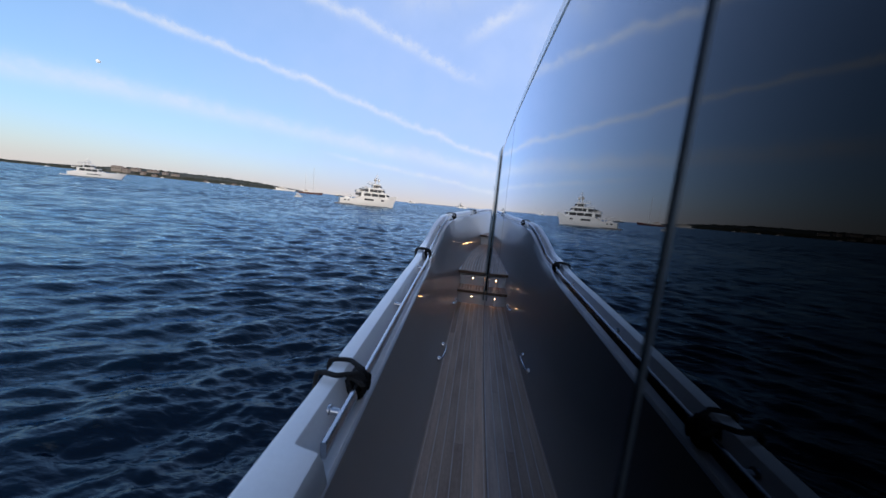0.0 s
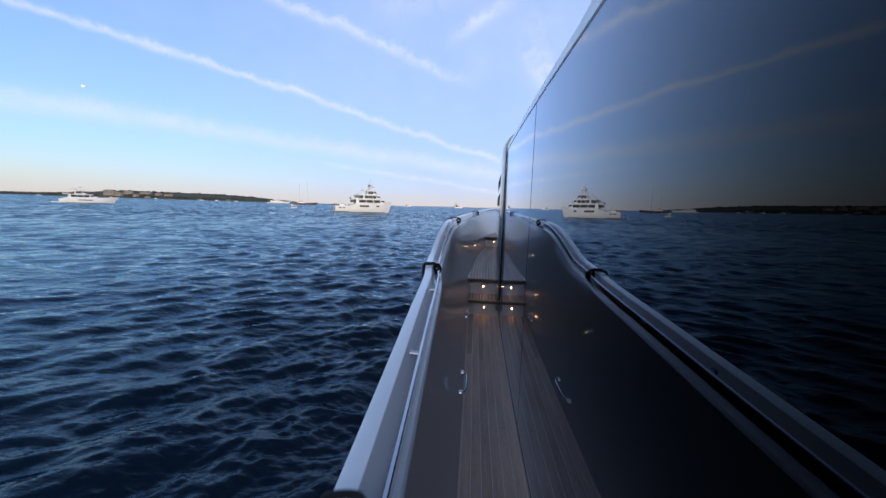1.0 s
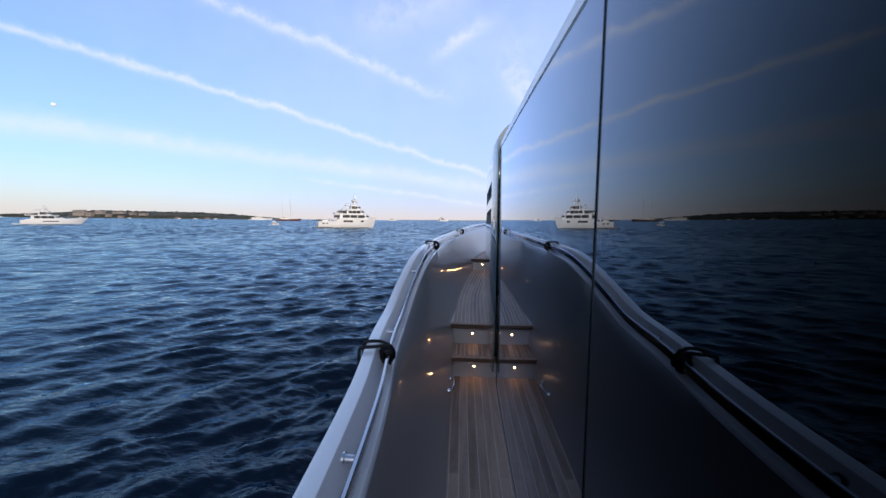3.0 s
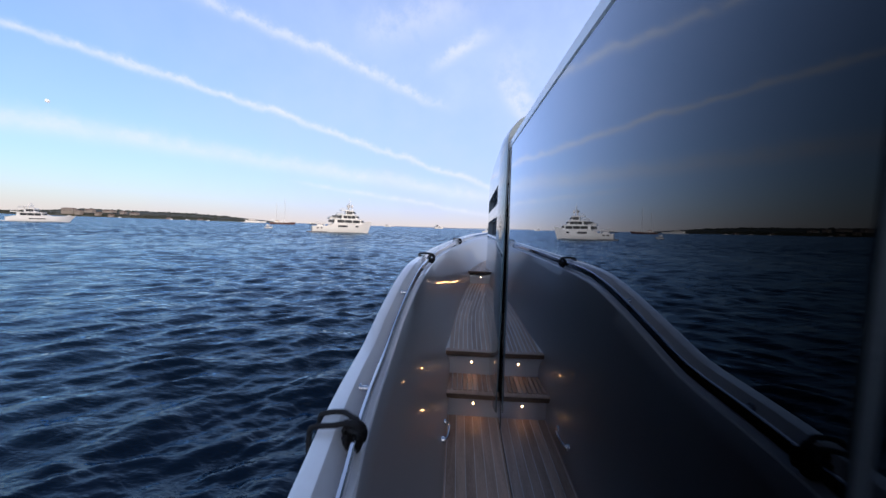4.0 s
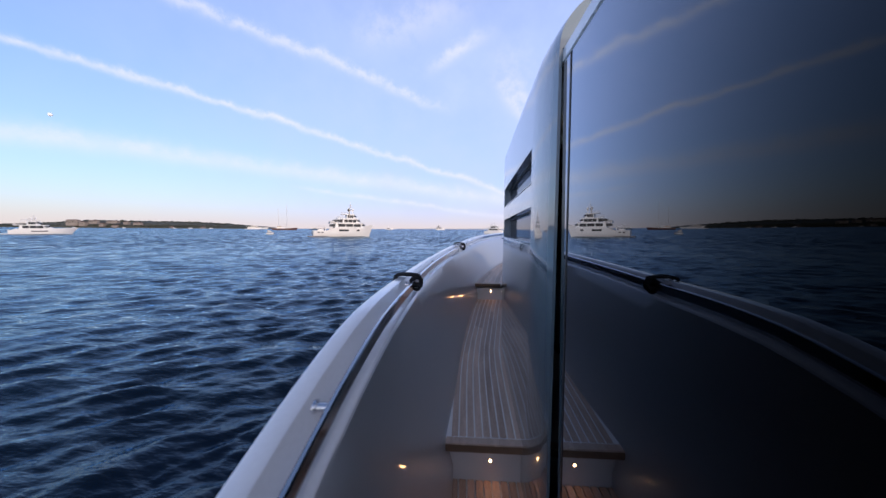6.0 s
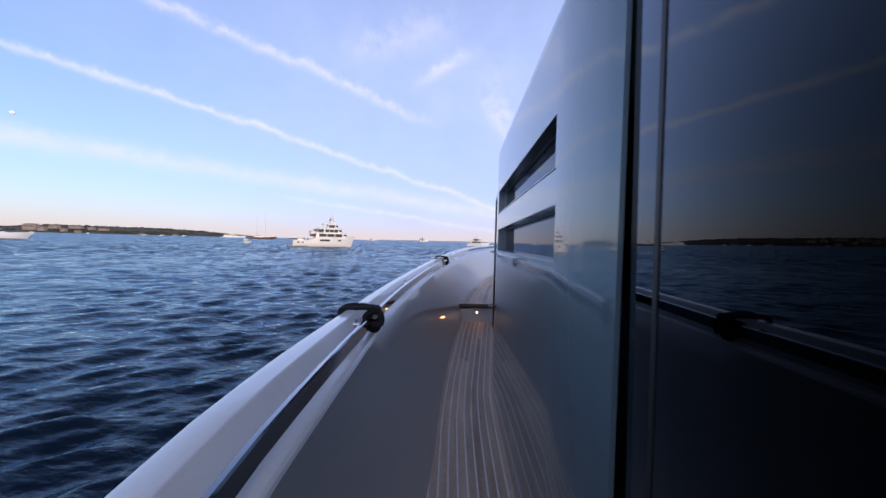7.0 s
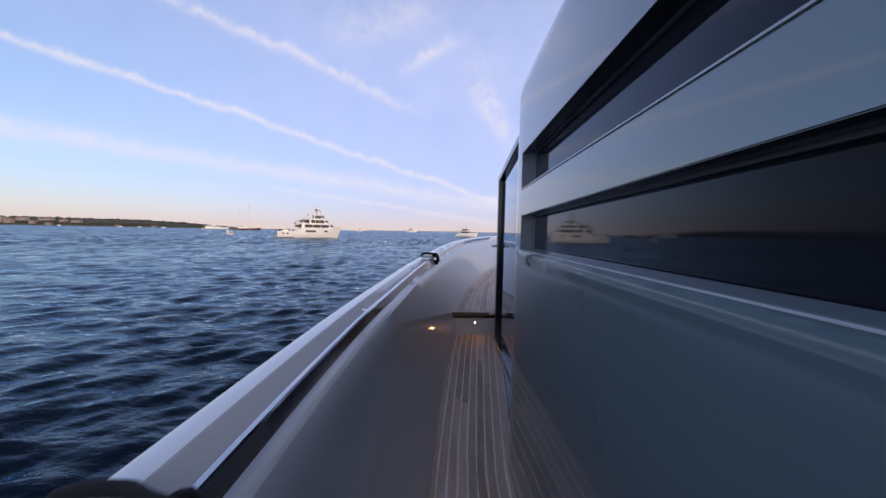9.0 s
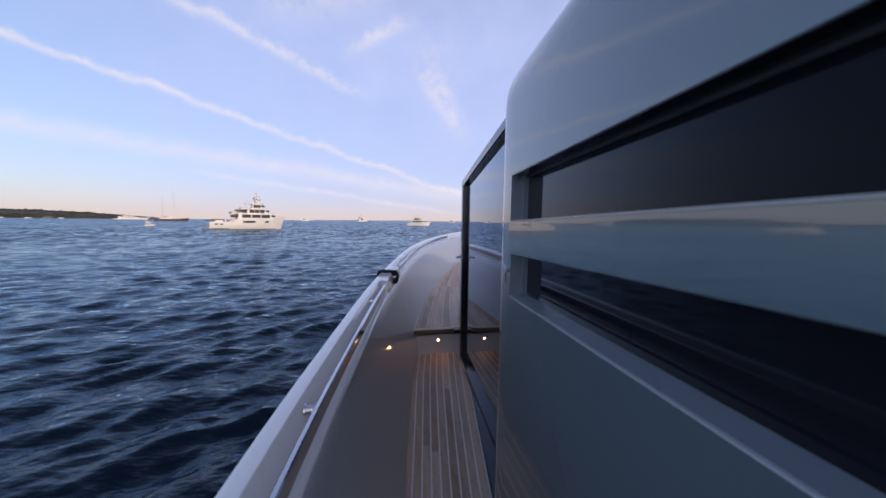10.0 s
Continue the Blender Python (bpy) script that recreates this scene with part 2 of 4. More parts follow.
GLASS_AFTER = glass_material("darkest_tinted_glass", (0.008, 0.009, 0.012), 0.80, 3.0)


def sea_material():
    m = bpy.data.materials.new("sea_water")
    m.use_nodes = True
    n, ln = m.node_tree.nodes, m.node_tree.links
    n.remove(n["Principled BSDF"])
    body = n.new("ShaderNodeBsdfDiffuse")
    body.inputs["Color"].default_value = (0.0005, 0.0042, 0.0120, 1)
    shine = n.new("ShaderNodeBsdfGlossy")
    shine.inputs["Color"].default_value = (0.68, 0.86, 1.0, 1)
    rim = n.new("ShaderNodeFresnel")
    rim.inputs["IOR"].default_value = 1.36
    water = n.new("ShaderNodeMixShader")
    ln.new(rim.outputs["Fac"], water.inputs["Fac"])
    ln.new(body.outputs["BSDF"], water.inputs[1])
    ln.new(shine.outputs["BSDF"], water.inputs[2])
    ln.new(water.outputs["Shader"], n["Material Output"].inputs["Surface"])
    geo = n.new("ShaderNodeNewGeometry")
    prev = None
    for sc, dist, stretch in ((0.12, 0.45, (0.5, 1.6, 1)), (0.6, 0.16, (0.6, 1.5, 1)), (1.9, 0.056, (0.6, 1.6, 1)), (5.5, 0.024, (0.6, 1.5, 1)), (17.0, 0.007, (0.7, 1.4, 1))):
        mp = n.new("ShaderNodeMapping")
        mp.inputs["Rotation"].default_value = (0, 0, radians(35))
        mp.inputs["Scale"].default_value = stretch
        ln.new(geo.outputs["Position"], mp.inputs["Vector"])
        t = n.new("ShaderNodeTexNoise")
        t.inputs["Scale"].default_value, t.inputs["Detail"].default_value = sc, 3.0
        t.inputs["Distortion"].default_value = 0.25
        ln.new(mp.outputs["Vector"], t.inputs["Vector"])
        b = n.new("ShaderNodeBump")
        b.inputs["Strength"].default_value, b.inputs["Distance"].default_value = 1.0, dist * 0.95
        ln.new(t.outputs["Fac"], b.inputs["Height"])
        if prev:
            ln.new(prev, b.inputs["Normal"])
        prev = b.outputs["Normal"]
    # far out the faces of the waves that lean towards the boat hide the others: the surface tips that way, more in some wavelets than in others
    flat = n.new("ShaderNodeVectorMath")
    flat.operation = "MULTIPLY"
    flat.inputs[1].default_value = (-1, -1, 0)
    ln.new(geo.outputs["Position"], flat.inputs[0])
    unit = n.new("ShaderNodeVectorMath")
    unit.operation = "NORMALIZE"
    ln.new(flat.outputs["Vector"], unit.inputs[0])
    far = n.new("ShaderNodeVectorMath")
    far.operation = "LENGTH"
    ln.new(geo.outputs["Position"], far.inputs[0])

    def grade(value, lo, hi, to_lo, to_hi):
        r = n.new("ShaderNodeMapRange")
        r.inputs["From Min"].default_value, r.inputs["From Max"].default_value = lo, hi
        r.inputs["To Min"].default_value, r.inputs["To Max"].default_value = to_lo, to_hi
        ln.new(value, r.inputs["Value"])
        return r.outputs["Result"]

    def arith(op, a, b):
        k = n.new("ShaderNodeMath")
        k.operation = op
        for i, v in enumerate((a, b)):
            if isinstance(v, float):
                k.inputs[i].default_value = v
            else:
                ln.new(v, k.inputs[i])
        return k.outputs[0]

    lean = None
    for sc, weight in ((0.05, 0.22), (0.22, 0.85), (0.9, 1.25)):
        mp = n.new("ShaderNodeMapping")
        mp.inputs["Rotation"].default_value = (0, 0, radians(20))
        mp.inputs["Scale"].default_value = (1.0, 0.55, 1)
        ln.new(geo.outputs["Position"], mp.inputs["Vector"])
        t = n.new("ShaderNodeTexNoise")
        t.inputs["Scale"].default_value, t.inputs["Detail"].default_value, t.inputs["Roughness"].default_value = sc, 4.0, 0.6
        ln.new(mp.outputs["Vector"], t.inputs["Vector"])
        w = arith("MULTIPLY", arith("SUBTRACT", t.outputs["Fac"], 0.5), weight)
        lean = w if lean is None else arith("ADD", lean, w)
    lean = arith("MULTIPLY", arith("MAXIMUM", arith("ADD", lean, 0.14), 0.01), grade(far.outputs["Value"], 18.0, 110.0, 0.0, 1.0))
    tip = n.new("ShaderNodeVectorMath")
    tip.operation = "SCALE"
    ln.new(unit.outputs["Vector"], tip.inputs[0])
    ln.new(lean, tip.inputs["Scale"])
    both = n.new("ShaderNodeVectorMath")
    both.operation = "ADD"
    calm = n.new("ShaderNodeMix")
    calm.data_type = "VECTOR"
    ln.new(grade(far.outputs["Value"], 30.0, 150.0, 0.0, 0.7), calm.inputs["Factor"])
    ln.new(prev, calm.inputs["A"])
    ln.new(geo.outputs["Normal"], calm.inputs["B"])
    ln.new(calm.outputs["Result"], both.inputs[0])
    ln.new(tip.outputs["Vector"], both.inputs[1])
    unit2 = n.new("ShaderNodeVectorMath")
    unit2.operation = "NORMALIZE"
    ln.new(both.outputs["Vector"], unit2.inputs[0])
    for taker in (body, shine, rim):
        ln.new(unit2.outputs["Vector"], taker.inputs["Normal"])
    ln.new(grade(far.outputs["Value"], 25.0, 220.0, 0.04, 0.10), shine.inputs["Roughness"])
    return m


SEA = sea_material()


# ---------------------------------------------------------------- builders
def mesh_object(name, verts, faces, mat, parent=None, label="", smooth=None, category="", group="", kind=""):
    me = bpy.data.meshes.new(name)
    me.from_pydata([tuple(v) for v in verts], [], faces)
    me.update()
    bm = bmesh.new()
    bm.from_mesh(me)
    bmesh.ops.recalc_face_normals(bm, faces=bm.faces)
    bm.to_mesh(me)
    bm.free()
    if smooth is not None:
        me.shade_smooth()
        me.set_sharp_from_angle(angle=radians(smooth))
    me.materials.append(mat)
    ob = new(name, me)
    ob.parent = parent
    return tagged(ob, label, category, group, kind)


def part(name, bm, mat, parent=None, label="", smooth=None):
    """Links a bmesh as one mesh object under a thing or a part."""
    me = bpy.data.meshes.new(name)
    bmesh.ops.recalc_face_normals(bm, faces=bm.faces)
    bm.to_mesh(me)
    bm.free()
    if smooth is not None:
        me.shade_smooth()
        me.set_sharp_from_angle(angle=radians(smooth))
    me.materials.append(mat)
    ob = new(name, me)
    ob.parent = parent
    return tagged(ob, label)


def empty(name, at=(0, 0, 0), label="", category="", group="", kind="", turn=0):
    ob = new(name)
    ob.matrix_world = pose(*at, 0, 0, turn)
    return tagged(ob, label, category, group, kind)


def loft(rows, closed_ring=False, caps=False):
    """Vertices and faces of a skin over equal-length rows of points."""
    verts = [p for r in rows for p in r]
    k = len(rows[0])
    faces = []
    for i in range(len(rows) - 1):
        for j in range(k if closed_ring else k - 1):
            a, b = i * k + j, i * k + (j + 1) % k
            faces.append((a, b, b + k, a + k))
    if caps:
        faces.append(tuple(range(k)))
        faces.append(tuple(range(len(verts) - k, len(verts))))
    return verts, faces


def box(bm, lo, hi, bevel=0.0, m=None):
    r = bmesh.ops.create_cube(bm, size=1.0)
    lo, hi = Vector(lo), Vector(hi)
    for v in r["verts"]:
        v.co = Vector((lo[i] + (v.co[i] + 0.5) * (hi[i] - lo[i]) for i in range(3)))
    if bevel:
        edges = list({e for v in r["verts"] for e in v.link_edges})
        r2 = bmesh.ops.bevel(bm, geom=edges, offset=bevel, segments=2, affect="EDGES")
        vs = {v for f in r2["faces"] for v in f.verts} | {v for v in r["verts"] if v.is_valid}
    else:
        vs = set(r["verts"])
    if m is not None:
        for v in vs:
            v.co = m @ v.co
    return vs


def rod(bm, a, b, r, r2=None, sides=12):
    a, b = Vector(a), Vector(b)
    m = Matrix.Translation((a + b) / 2) @ (b - a).to_track_quat("Z", "Y").to_matrix().to_4x4()
    bmesh.ops.create_cone(bm, cap_ends=True, segments=sides, radius1=r, radius2=r if r2 is None else r2, depth=(b - a).length, matrix=m)


def curve_of(knots):
    """A smooth curve through (y, value) knots."""
    ys = [k[0] for k in knots]
    vs = [k[1] for k in knots]
    d = [(vs[i + 1] - vs[i]) / (ys[i + 1] - ys[i]) for i in range(len(ys) - 1)]
    m = [d[0]] + [(d[i - 1] + d[i]) / 2 if d[i - 1] * d[i] > 0 else 0.0 for i in range(1, len(d))] + [d[-1]]

    def f(y):
        if y <= ys[0]:
            return vs[0] + m[0] * (y - ys[0])
        if y >= ys[-1]:
            return vs[-1] + m[-1] * (y - ys[-1])
        i = next(j for j in range(len(d)) if y <= ys[j + 1])
        h = ys[i + 1] - ys[i]
        t = (y - ys[i]) / h
        return ((2 * t ** 3 - 3 * t ** 2 + 1) * vs[i] + (t ** 3 - 2 * t ** 2 + t) * h * m[i]
                + (-2 * t ** 3 + 3 * t ** 2) * vs[i + 1] + (t ** 3 - t ** 2) * h * m[i + 1])
    return f


def spans(a, b, step):
    n = max(1, round((b - a) / step))
    return [a + (b - a) * i / n for i in range(n + 1)]


def tube(name, pts, r, mat, parent=None, label="", sides=8):
    """A round bar or rope along points, as one mesh."""
    pts = [Vector(p) for p in pts]
    rows = []
    for i, p in enumerate(pts):
        t = (pts[min(i + 1, len(pts) - 1)] - pts[max(i - 1, 0)]).normalized()
        q = t.to_track_quat("Z", "Y").to_matrix()
        rows.append([p + q @ Vector((math.cos(a) * r, math.sin(a) * r, 0)) for a in (2 * math.pi * k / sides for k in range(sides))])
    return mesh_object(name, *loft(rows, True, True), mat, parent, label, smooth=50)

# ---------------------------------------------------------------- the boat: lines of the hull and house
cap_x = curve_of([(-4, -0.413), (0, -0.543), (1.8, -0.628), (3.2, -0.718), (3.85, -0.763), (4.2, -0.81), (4.7, -0.838), (5, -0.828), (5.5, -0.79),
                  (6.05, -0.768), (6.6, -0.728), (7, -0.682), (7.85, -0.566), (8.5, -0.440), (9.7, -0.138), (11, 0.337), (12.4, 1.047),
                  (13.8, 2.047)])
cap_z = curve_of([(-4, 2.99), (1.8, 3.24), (3.2, 3.31), (4.3, 3.36), (4.62, 3.385), (4.76, 3.43), (5.28, 3.60), (5.42, 3.628), (6.05, 3.65), (7.0, 3.68), (8.1, 3.72),
                  (9.3, 3.78), (12, 3.84), (13.8, 3.87)])
deck_l = curve_of([(-4, -0.38), (0, -0.42), (3, -0.445), (5.6, -0.485), (6.4, -0.48), (6.7, -0.47), (7.23, -0.42), (7.55, -0.38), (8.2, -0.3),
                  (8.5, -0.245), (9.23, -0.06), (10.0, 0.18), (10.9, 0.53), (12.2, 1.14), (13.4, 1.95)])
LOW_Z, STEP1_Y, STEP2_Y, STEP3_Y = 2.45, 5.637, 5.926, 8.472


def upper_z(y):
    return 2.855 + 0.048 * (y - 5.9)


def fore_z(y):
    return 3.193 + 0.03 * (y - 8.45)


base_z = curve_of([(-4, 2.45), (5.45, 2.45), (6.1, 2.87), (7.2, 2.92), (10.0, 3.235), (13.4, 3.34)])


def house_x(y):
    """The curve of the house side in plan."""
    return -0.123 + 0.007 * (y - 4.25) ** 2


def roof_z(y):
    return 4.436 + 0.041 * (y - 5.3)


cap_w = curve_of([(-4, 1.0), (5.2, 1.0), (6.3, 0.80), (8.5, 0.76), (13.8, 0.76)])      # the cap narrows forward


# channels cut in the inner half of the cap, in which the grab rail runs
CHANNELS = ((1.95, 7.86), (8.32, 11.4))


def in_channel(y):
    return any(a <= y <= b for a, b in CHANNELS)


# ---------------------------------------------------------------- bulwark and cap rail
def inner_x(y):
    """The inner edge of the cap."""
    return cap_x(y) + 0.128 * cap_w(y)


def fair(f, y, reach=0.9):
    """A line of the hull, faired over a stretch to each side."""
    return sum(f(y + reach * k / 8) * (9 - abs(k)) for k in range(-8, 9)) / 81


ys = sorted(set([round(y, 3) for y in spans(-4, 13.5, 0.1)] + [c + e for ab in CHANNELS for c in ab for e in (-0.004, 0.004)]))
rows = []
for y in ys:
    xi, zi = inner_x(y), cap_z(y) - 0.080
    xd, zd, xs, zs = fair(deck_l, y), fair(base_z, y), fair(inner_x, y), fair(cap_z, y) - 0.080
    r = [(xi - 0.012, y, zi + 0.006), (xi, y, zi - 0.004)]
    for k in range(1, 11):
        f = k / 10
        bow = (0.035 if y < 7.2 else max(0.010, 0.035 - 0.028 * (y - 7.2))) * math.sin(math.pi * f)
        near = max(0.0, 1 - f * 3.5)
        r.append((xs + (xd - xs) * f - bow * 0.5 + (xi - xs) * near, y, zs + (zd - zs) * f - bow * 0.2 + (zi - zs) * near))
    r += [(xd, y, 2.30), (xd - 0.05, y, 2.30)]
    rows.append(r)
bulwark = mesh_object("bulwark", *loft(rows), GREY, smooth=40, label="silver-grey glossy painted inner bulwark along the side deck", category="bulwark", kind="structure")

rows = []
for y in ys:
    x0, z0, w = cap_x(y), cap_z(y), cap_w(y)
    hull = [(x0 + 0.75, y, -0.4), (x0 + 0.35, y, 0.9), (x0 + 0.06, y, z0 - 0.45), (x0 + 0.004, y, z0 - 0.06), (x0, y, z0 - 0.012), (x0 + 0.004, y, z0 - 0.003),
            (x0 + 0.012, y, z0)]
    if in_channel(y):
        r = hull + [(x0 + 0.050 * w, y, z0 - 0.001), (x0 + 0.054 * w, y, z0 - 0.004), (x0 + 0.081 * w, y, z0 - 0.060), (x0 + 0.085 * w, y, z0 - 0.072), (x0 + 0.119 * w, y, z0 - 0.074),
                    (x0 + 0.125 * w, y, z0 - 0.079)]
    else:
        r = hull + [(x0 + 0.058 * w, y, z0 - 0.001), (x0 + 0.075 * w, y, z0 - 0.001), (x0 + 0.092 * w, y, z0 - 0.002), (x0 + 0.106 * w, y, z0 - 0.006), (x0 + 0.117 * w, y, z0 - 0.022),
                    (x0 + 0.125 * w, y, z0 - 0.079)]
    rows.append(r)
cap = mesh_object("cap_rail", *loft(rows), WHITE, smooth=35, label="white gelcoat hull side and cap with a grab rail channel", category="cap rail", kind="structure")

# far side of the hull and the stern, which close the boat
CENTRE = 2.35
rows = []
for y in spans(-4, 13.5, 0.5):
    x0, z0 = 2 * CENTRE - cap_x(y), cap_z(y)
    rows.append([(x0 - 0.75, y, -0.4), (x0 - 0.3, y, 0.9), (x0, y, z0), (x0 - 0.16, y, z0), (x0 - 0.2, y, 2.4)])
mesh_object("hull_far_side", *loft(rows), WHITE, smooth=35, label="white gelcoat far side of the hull", category="hull", kind="structure")
bm = bmesh.new()
box(bm, (-0.2, -4.1, -0.3), (2 * CENTRE + 0.2, -4.0, 2.5))
part("hull_stern", bm, WHITE)
tagged(bpy.data.objects["hull_stern"], "white gelcoat stern closing the hull", "hull", kind="structure")

# polished grab rail in each channel, with its studs
for a, b in CHANNELS:
    rail = empty("grab_rail", (cap_x(a), a, cap_z(a)), "polished stainless grab rail recessed in the cap", "grab rail", "grab rails in the cap")
    rows = []
    for y in spans(a + 0.03, b - 0.06, 0.1):
        x0, z0 = cap_x(y) + 0.094 * cap_w(y), cap_z(y) - 0.012
        w, h, c = 0.014, 0.040, 0.003
        sec = [(c, 0), (w - c, 0), (w, -c), (w, -h + c), (w - c, -h), (c, -h), (0, -h + c), (0, -c)]
        rows.append([(x0 + u, y, z0 + v) for u, v in sec])
    inv = rail.matrix_world.inverted()
    bar = mesh_object("bar", *loft(rows, True, True), STEEL, smooth=30)
    bar.parent, bar.matrix_parent_inverse = rail, inv
    studs = (2.09, 2.83, 3.58, 4.33, 5.07, 5.92, 6.72, 7.54) if a < 3 else spans(a + 0.25, b - 0.25, 0.8)
    for y in studs:
        x0, z0, w = cap_x(y), cap_z(y), cap_w(y)
        bm = bmesh.new()
        rod(bm, (x0 + 0.056 * w, y, z0 - 0.028), (x0 + 0.096 * w, y, z0 - 0.028), 0.0095, sides=14)
        rod(bm, (x0 + 0.062 * w, y, z0 - 0.028), (x0 + 0.068 * w, y, z0 - 0.028), 0.015, sides=14)
        st = part("stud", bm, STEEL, smooth=40)
        st.parent, st.matrix_parent_inverse = rail, inv


# ---------------------------------------------------------------- decks and steps
def deck_body(name, y0, y1, zf, thick, label, right=0.45):
    rows = []
    for y in spans(y0, y1, 0.25):
        z = zf(y) - 0.0016
        rows.append([(deck_l(y) - 0.05, y, z), (house_x(y) + right, y, z), (house_x(y) + right, y, z - thick), (deck_l(y) - 0.05, y, z - thick)])
    return mesh_object(name, *loft(rows, True, True), CAULK, label=label, category="deck", kind="structure")


floor_lower = deck_body("floor_lower", -4, STEP1_Y + 0.02, lambda y: LOW_Z, 0.06, "weathered teak side deck with pale seams", 0.9)
floor_upper = deck_body("floor_upper", STEP2_Y + 0.0, STEP3_Y + 0.02, upper_z, 0.06, "weathered teak side deck above the two steps")
floor_fore = deck_body("floor_fore", STEP3_Y + 0.0, 13.0, fore_z, 0.06, "weathered teak foredeck above the single step", 1.2)


def riser(name, y, z0, z1, label):
    bm = bmesh.new()
    box(bm, (deck_l(y) - 0.06, y, z0 - 0.05), (house_x(y) + 0.4, y + 0.02, z1 - 0.03), 0.002)
    return tagged(part(name, bm, GREY), label, "step riser", kind="structure")


riser("riser_lower", STEP1_Y, LOW_Z, 2.645, "silver-grey painted step riser with a small lamp")
riser("riser_middle", STEP2_Y, 2.645, 2.857, "silver-grey painted step riser with a small lamp")
riser("riser_fore", STEP3_Y, 2.979, 3.195, "silver-grey painted step riser with a small lamp")
bm = bmesh.new()
box(bm, (deck_l(5.8) - 0.05, STEP1_Y - 0.02, 2.60), (house_x(5.8) + 0.03, STEP2_Y, 2.632))
tread = tagged(part("tread", bm, CAULK), "teak stair tread with pale seams", "stair tread", kind="structure")


def nosing(parent, y, z, depth=0.055):
    """A solid dark teak board along a step's front edge."""
    bm = bmesh.new()
    box(bm, (deck_l(y) - 0.035, y - 0.045, z - 0.034), (house_x(y) + 0.05, y - 0.045 + depth, z), 0.004)
    ob = part("nosing", bm, TEAK, smooth=40)
    ob.parent = parent
    bm = bmesh.new()
    box(bm, (deck_l(y) - 0.033, y - 0.0475, z - 0.038), (house_x(y) + 0.05, y - 0.0435, z - 0.004))
    part("nosing_trim", bm, TEAK_EDGE, parent)


nosing(tread, STEP1_Y, 2.647)
nosing(floor_upper, STEP2_Y, 2.858)
nosing(floor_fore, STEP3_Y, 3.196)


def planking(parent, y0, y1, zf, count, butt=2.3, seam=0.0076, margin=0.05, left=deck_l, right=house_x, shift=0.0):
    """Planks that follow the curve of the side deck, a margin board at each side, seams between them recessed."""
    rng = random.Random(7)
    edges = [0.0, margin]
    for i in range(1, count + 1):
        edges.append(margin + (1 - 2 * margin) * i / count)
    edges.append(1.0)
    for i in range(len(edges) - 1):
        a, b = edges[i], edges[i + 1]
        cuts = [y0]
        c = y0 + (butt * rng.uniform(0.3, 1.0) if 0 < i < len(edges) - 2 else 99)
        while c < y1 - 0.4:
            cuts.append(c)
            c += butt
        cuts.append(y1)
        for k in range(len(cuts) - 1):
            rows = []
            top = rng.uniform(0, 0.0012)
            for y in spans(cuts[k] + 0.0015, cuts[k + 1] - 0.0015, 0.35):
                l, r = left(y) - 0.01 + shift, right(y) + 0.02 + shift
                xa, xb = l + (r - l) * a + seam / 2, l + (r - l) * b - seam / 2
                z = zf(y) + top
                rows.append([(xa, y, z - 0.011), (xa, y, z - 0.001), (xa + 0.001, y, z), (xb - 0.001, y, z), (xb, y, z - 0.001), (xb, y, z - 0.011)])
            mesh_object("plank", *loft(rows, False, True), TEAK, parent)


# ---------------------------------------------------------------- the house side: glass wall
def wall_strip(name, y0, y1, z0f, z1f, xf, thick, mat, parent=None, label="", step=0.15, edge=0.0, lean=0.0, **tags):
    """An upright slab that follows the house curve; edge rounds its outer border, lean tips its top outwards."""
    rows = []
    yy = spans(y0, y1, step)
    if edge:
        yy = [y0, y0 + edge] + [y for y in yy if y0 + edge < y < y1 - edge] + [y1 - edge, y1]
    for i, y in enumerate(yy):
        x, a, b = xf(y), z0f(y), z1f(y)
        off = edge if edge and i in (0, len(yy) - 1) else 0
        lo, up = lean * (3.85 - a), lean * (3.85 - b)
        rows.append([(x + lo + edge, y, a), (x + lo + off, y, a + edge), (x + up + off, y, b - edge), (x + up + edge, y, b), (x + up + thick, y, b), (x + lo + thick, y, a)])
    return mesh_object(name, *loft(rows, True, True), mat, parent, label, smooth=35 if edge else 20, **tags)


LEAN = 0.008
SEAMS = (-3.9, -2.16, -0.20, 1.75, 3.58, 5.66)
for i in range(len(SEAMS) - 1):
    a, b = SEAMS[i] + 0.006, SEAMS[i + 1] - 0.006
    w = empty("window_%d" % (i + 1), (house_x(a), a, LOW_Z), "tall dark tinted glass pane of the deckhouse side", "window", "tall glass panes", "structure")
    pane = wall_strip("pane", a, b, lambda y: LOW_Z + 0.02, lambda y: roof_z(y), house_x, 0.012, (GLASS_AFTER, GLASS_AFTER, GLASS_AFTER, GLASS_DARK, GLASS)[i], edge=0.002, lean=LEAN)
    pane.parent, pane.matrix_parent_inverse = w, w.matrix_world.inverted()
    gasket = wall_strip("gasket", b - 0.001, b + 0.013, lambda y: LOW_Z + 0.02, lambda y: roof_z(y), lambda y: house_x(y) + 0.003, 0.03, RUBBER, lean=LEAN)
    gasket.parent, gasket.matrix_parent_inverse = w, w.matrix_world.inverted()

wall_strip("trim_roof", -3.9, 5.64, lambda y: roof_z(y) + 0.003, lambda y: roof_z(y) + 0.050, lambda y: house_x(y) - 0.007, 0.09, WHITE, edge=0.005,
           label="white rounded trim along the top of the glass", category="trim", kind="structure")
wall_strip("trim_base", -3.9, 5.57, lambda y: LOW_Z - 0.01, lambda y: LOW_Z + 0.018, lambda y: house_x(y) + 0.012, 0.03, RUBBER,
           label="black rubber seal along the foot of the glass", category="trim", kind="structure")
bm = bmesh.new()
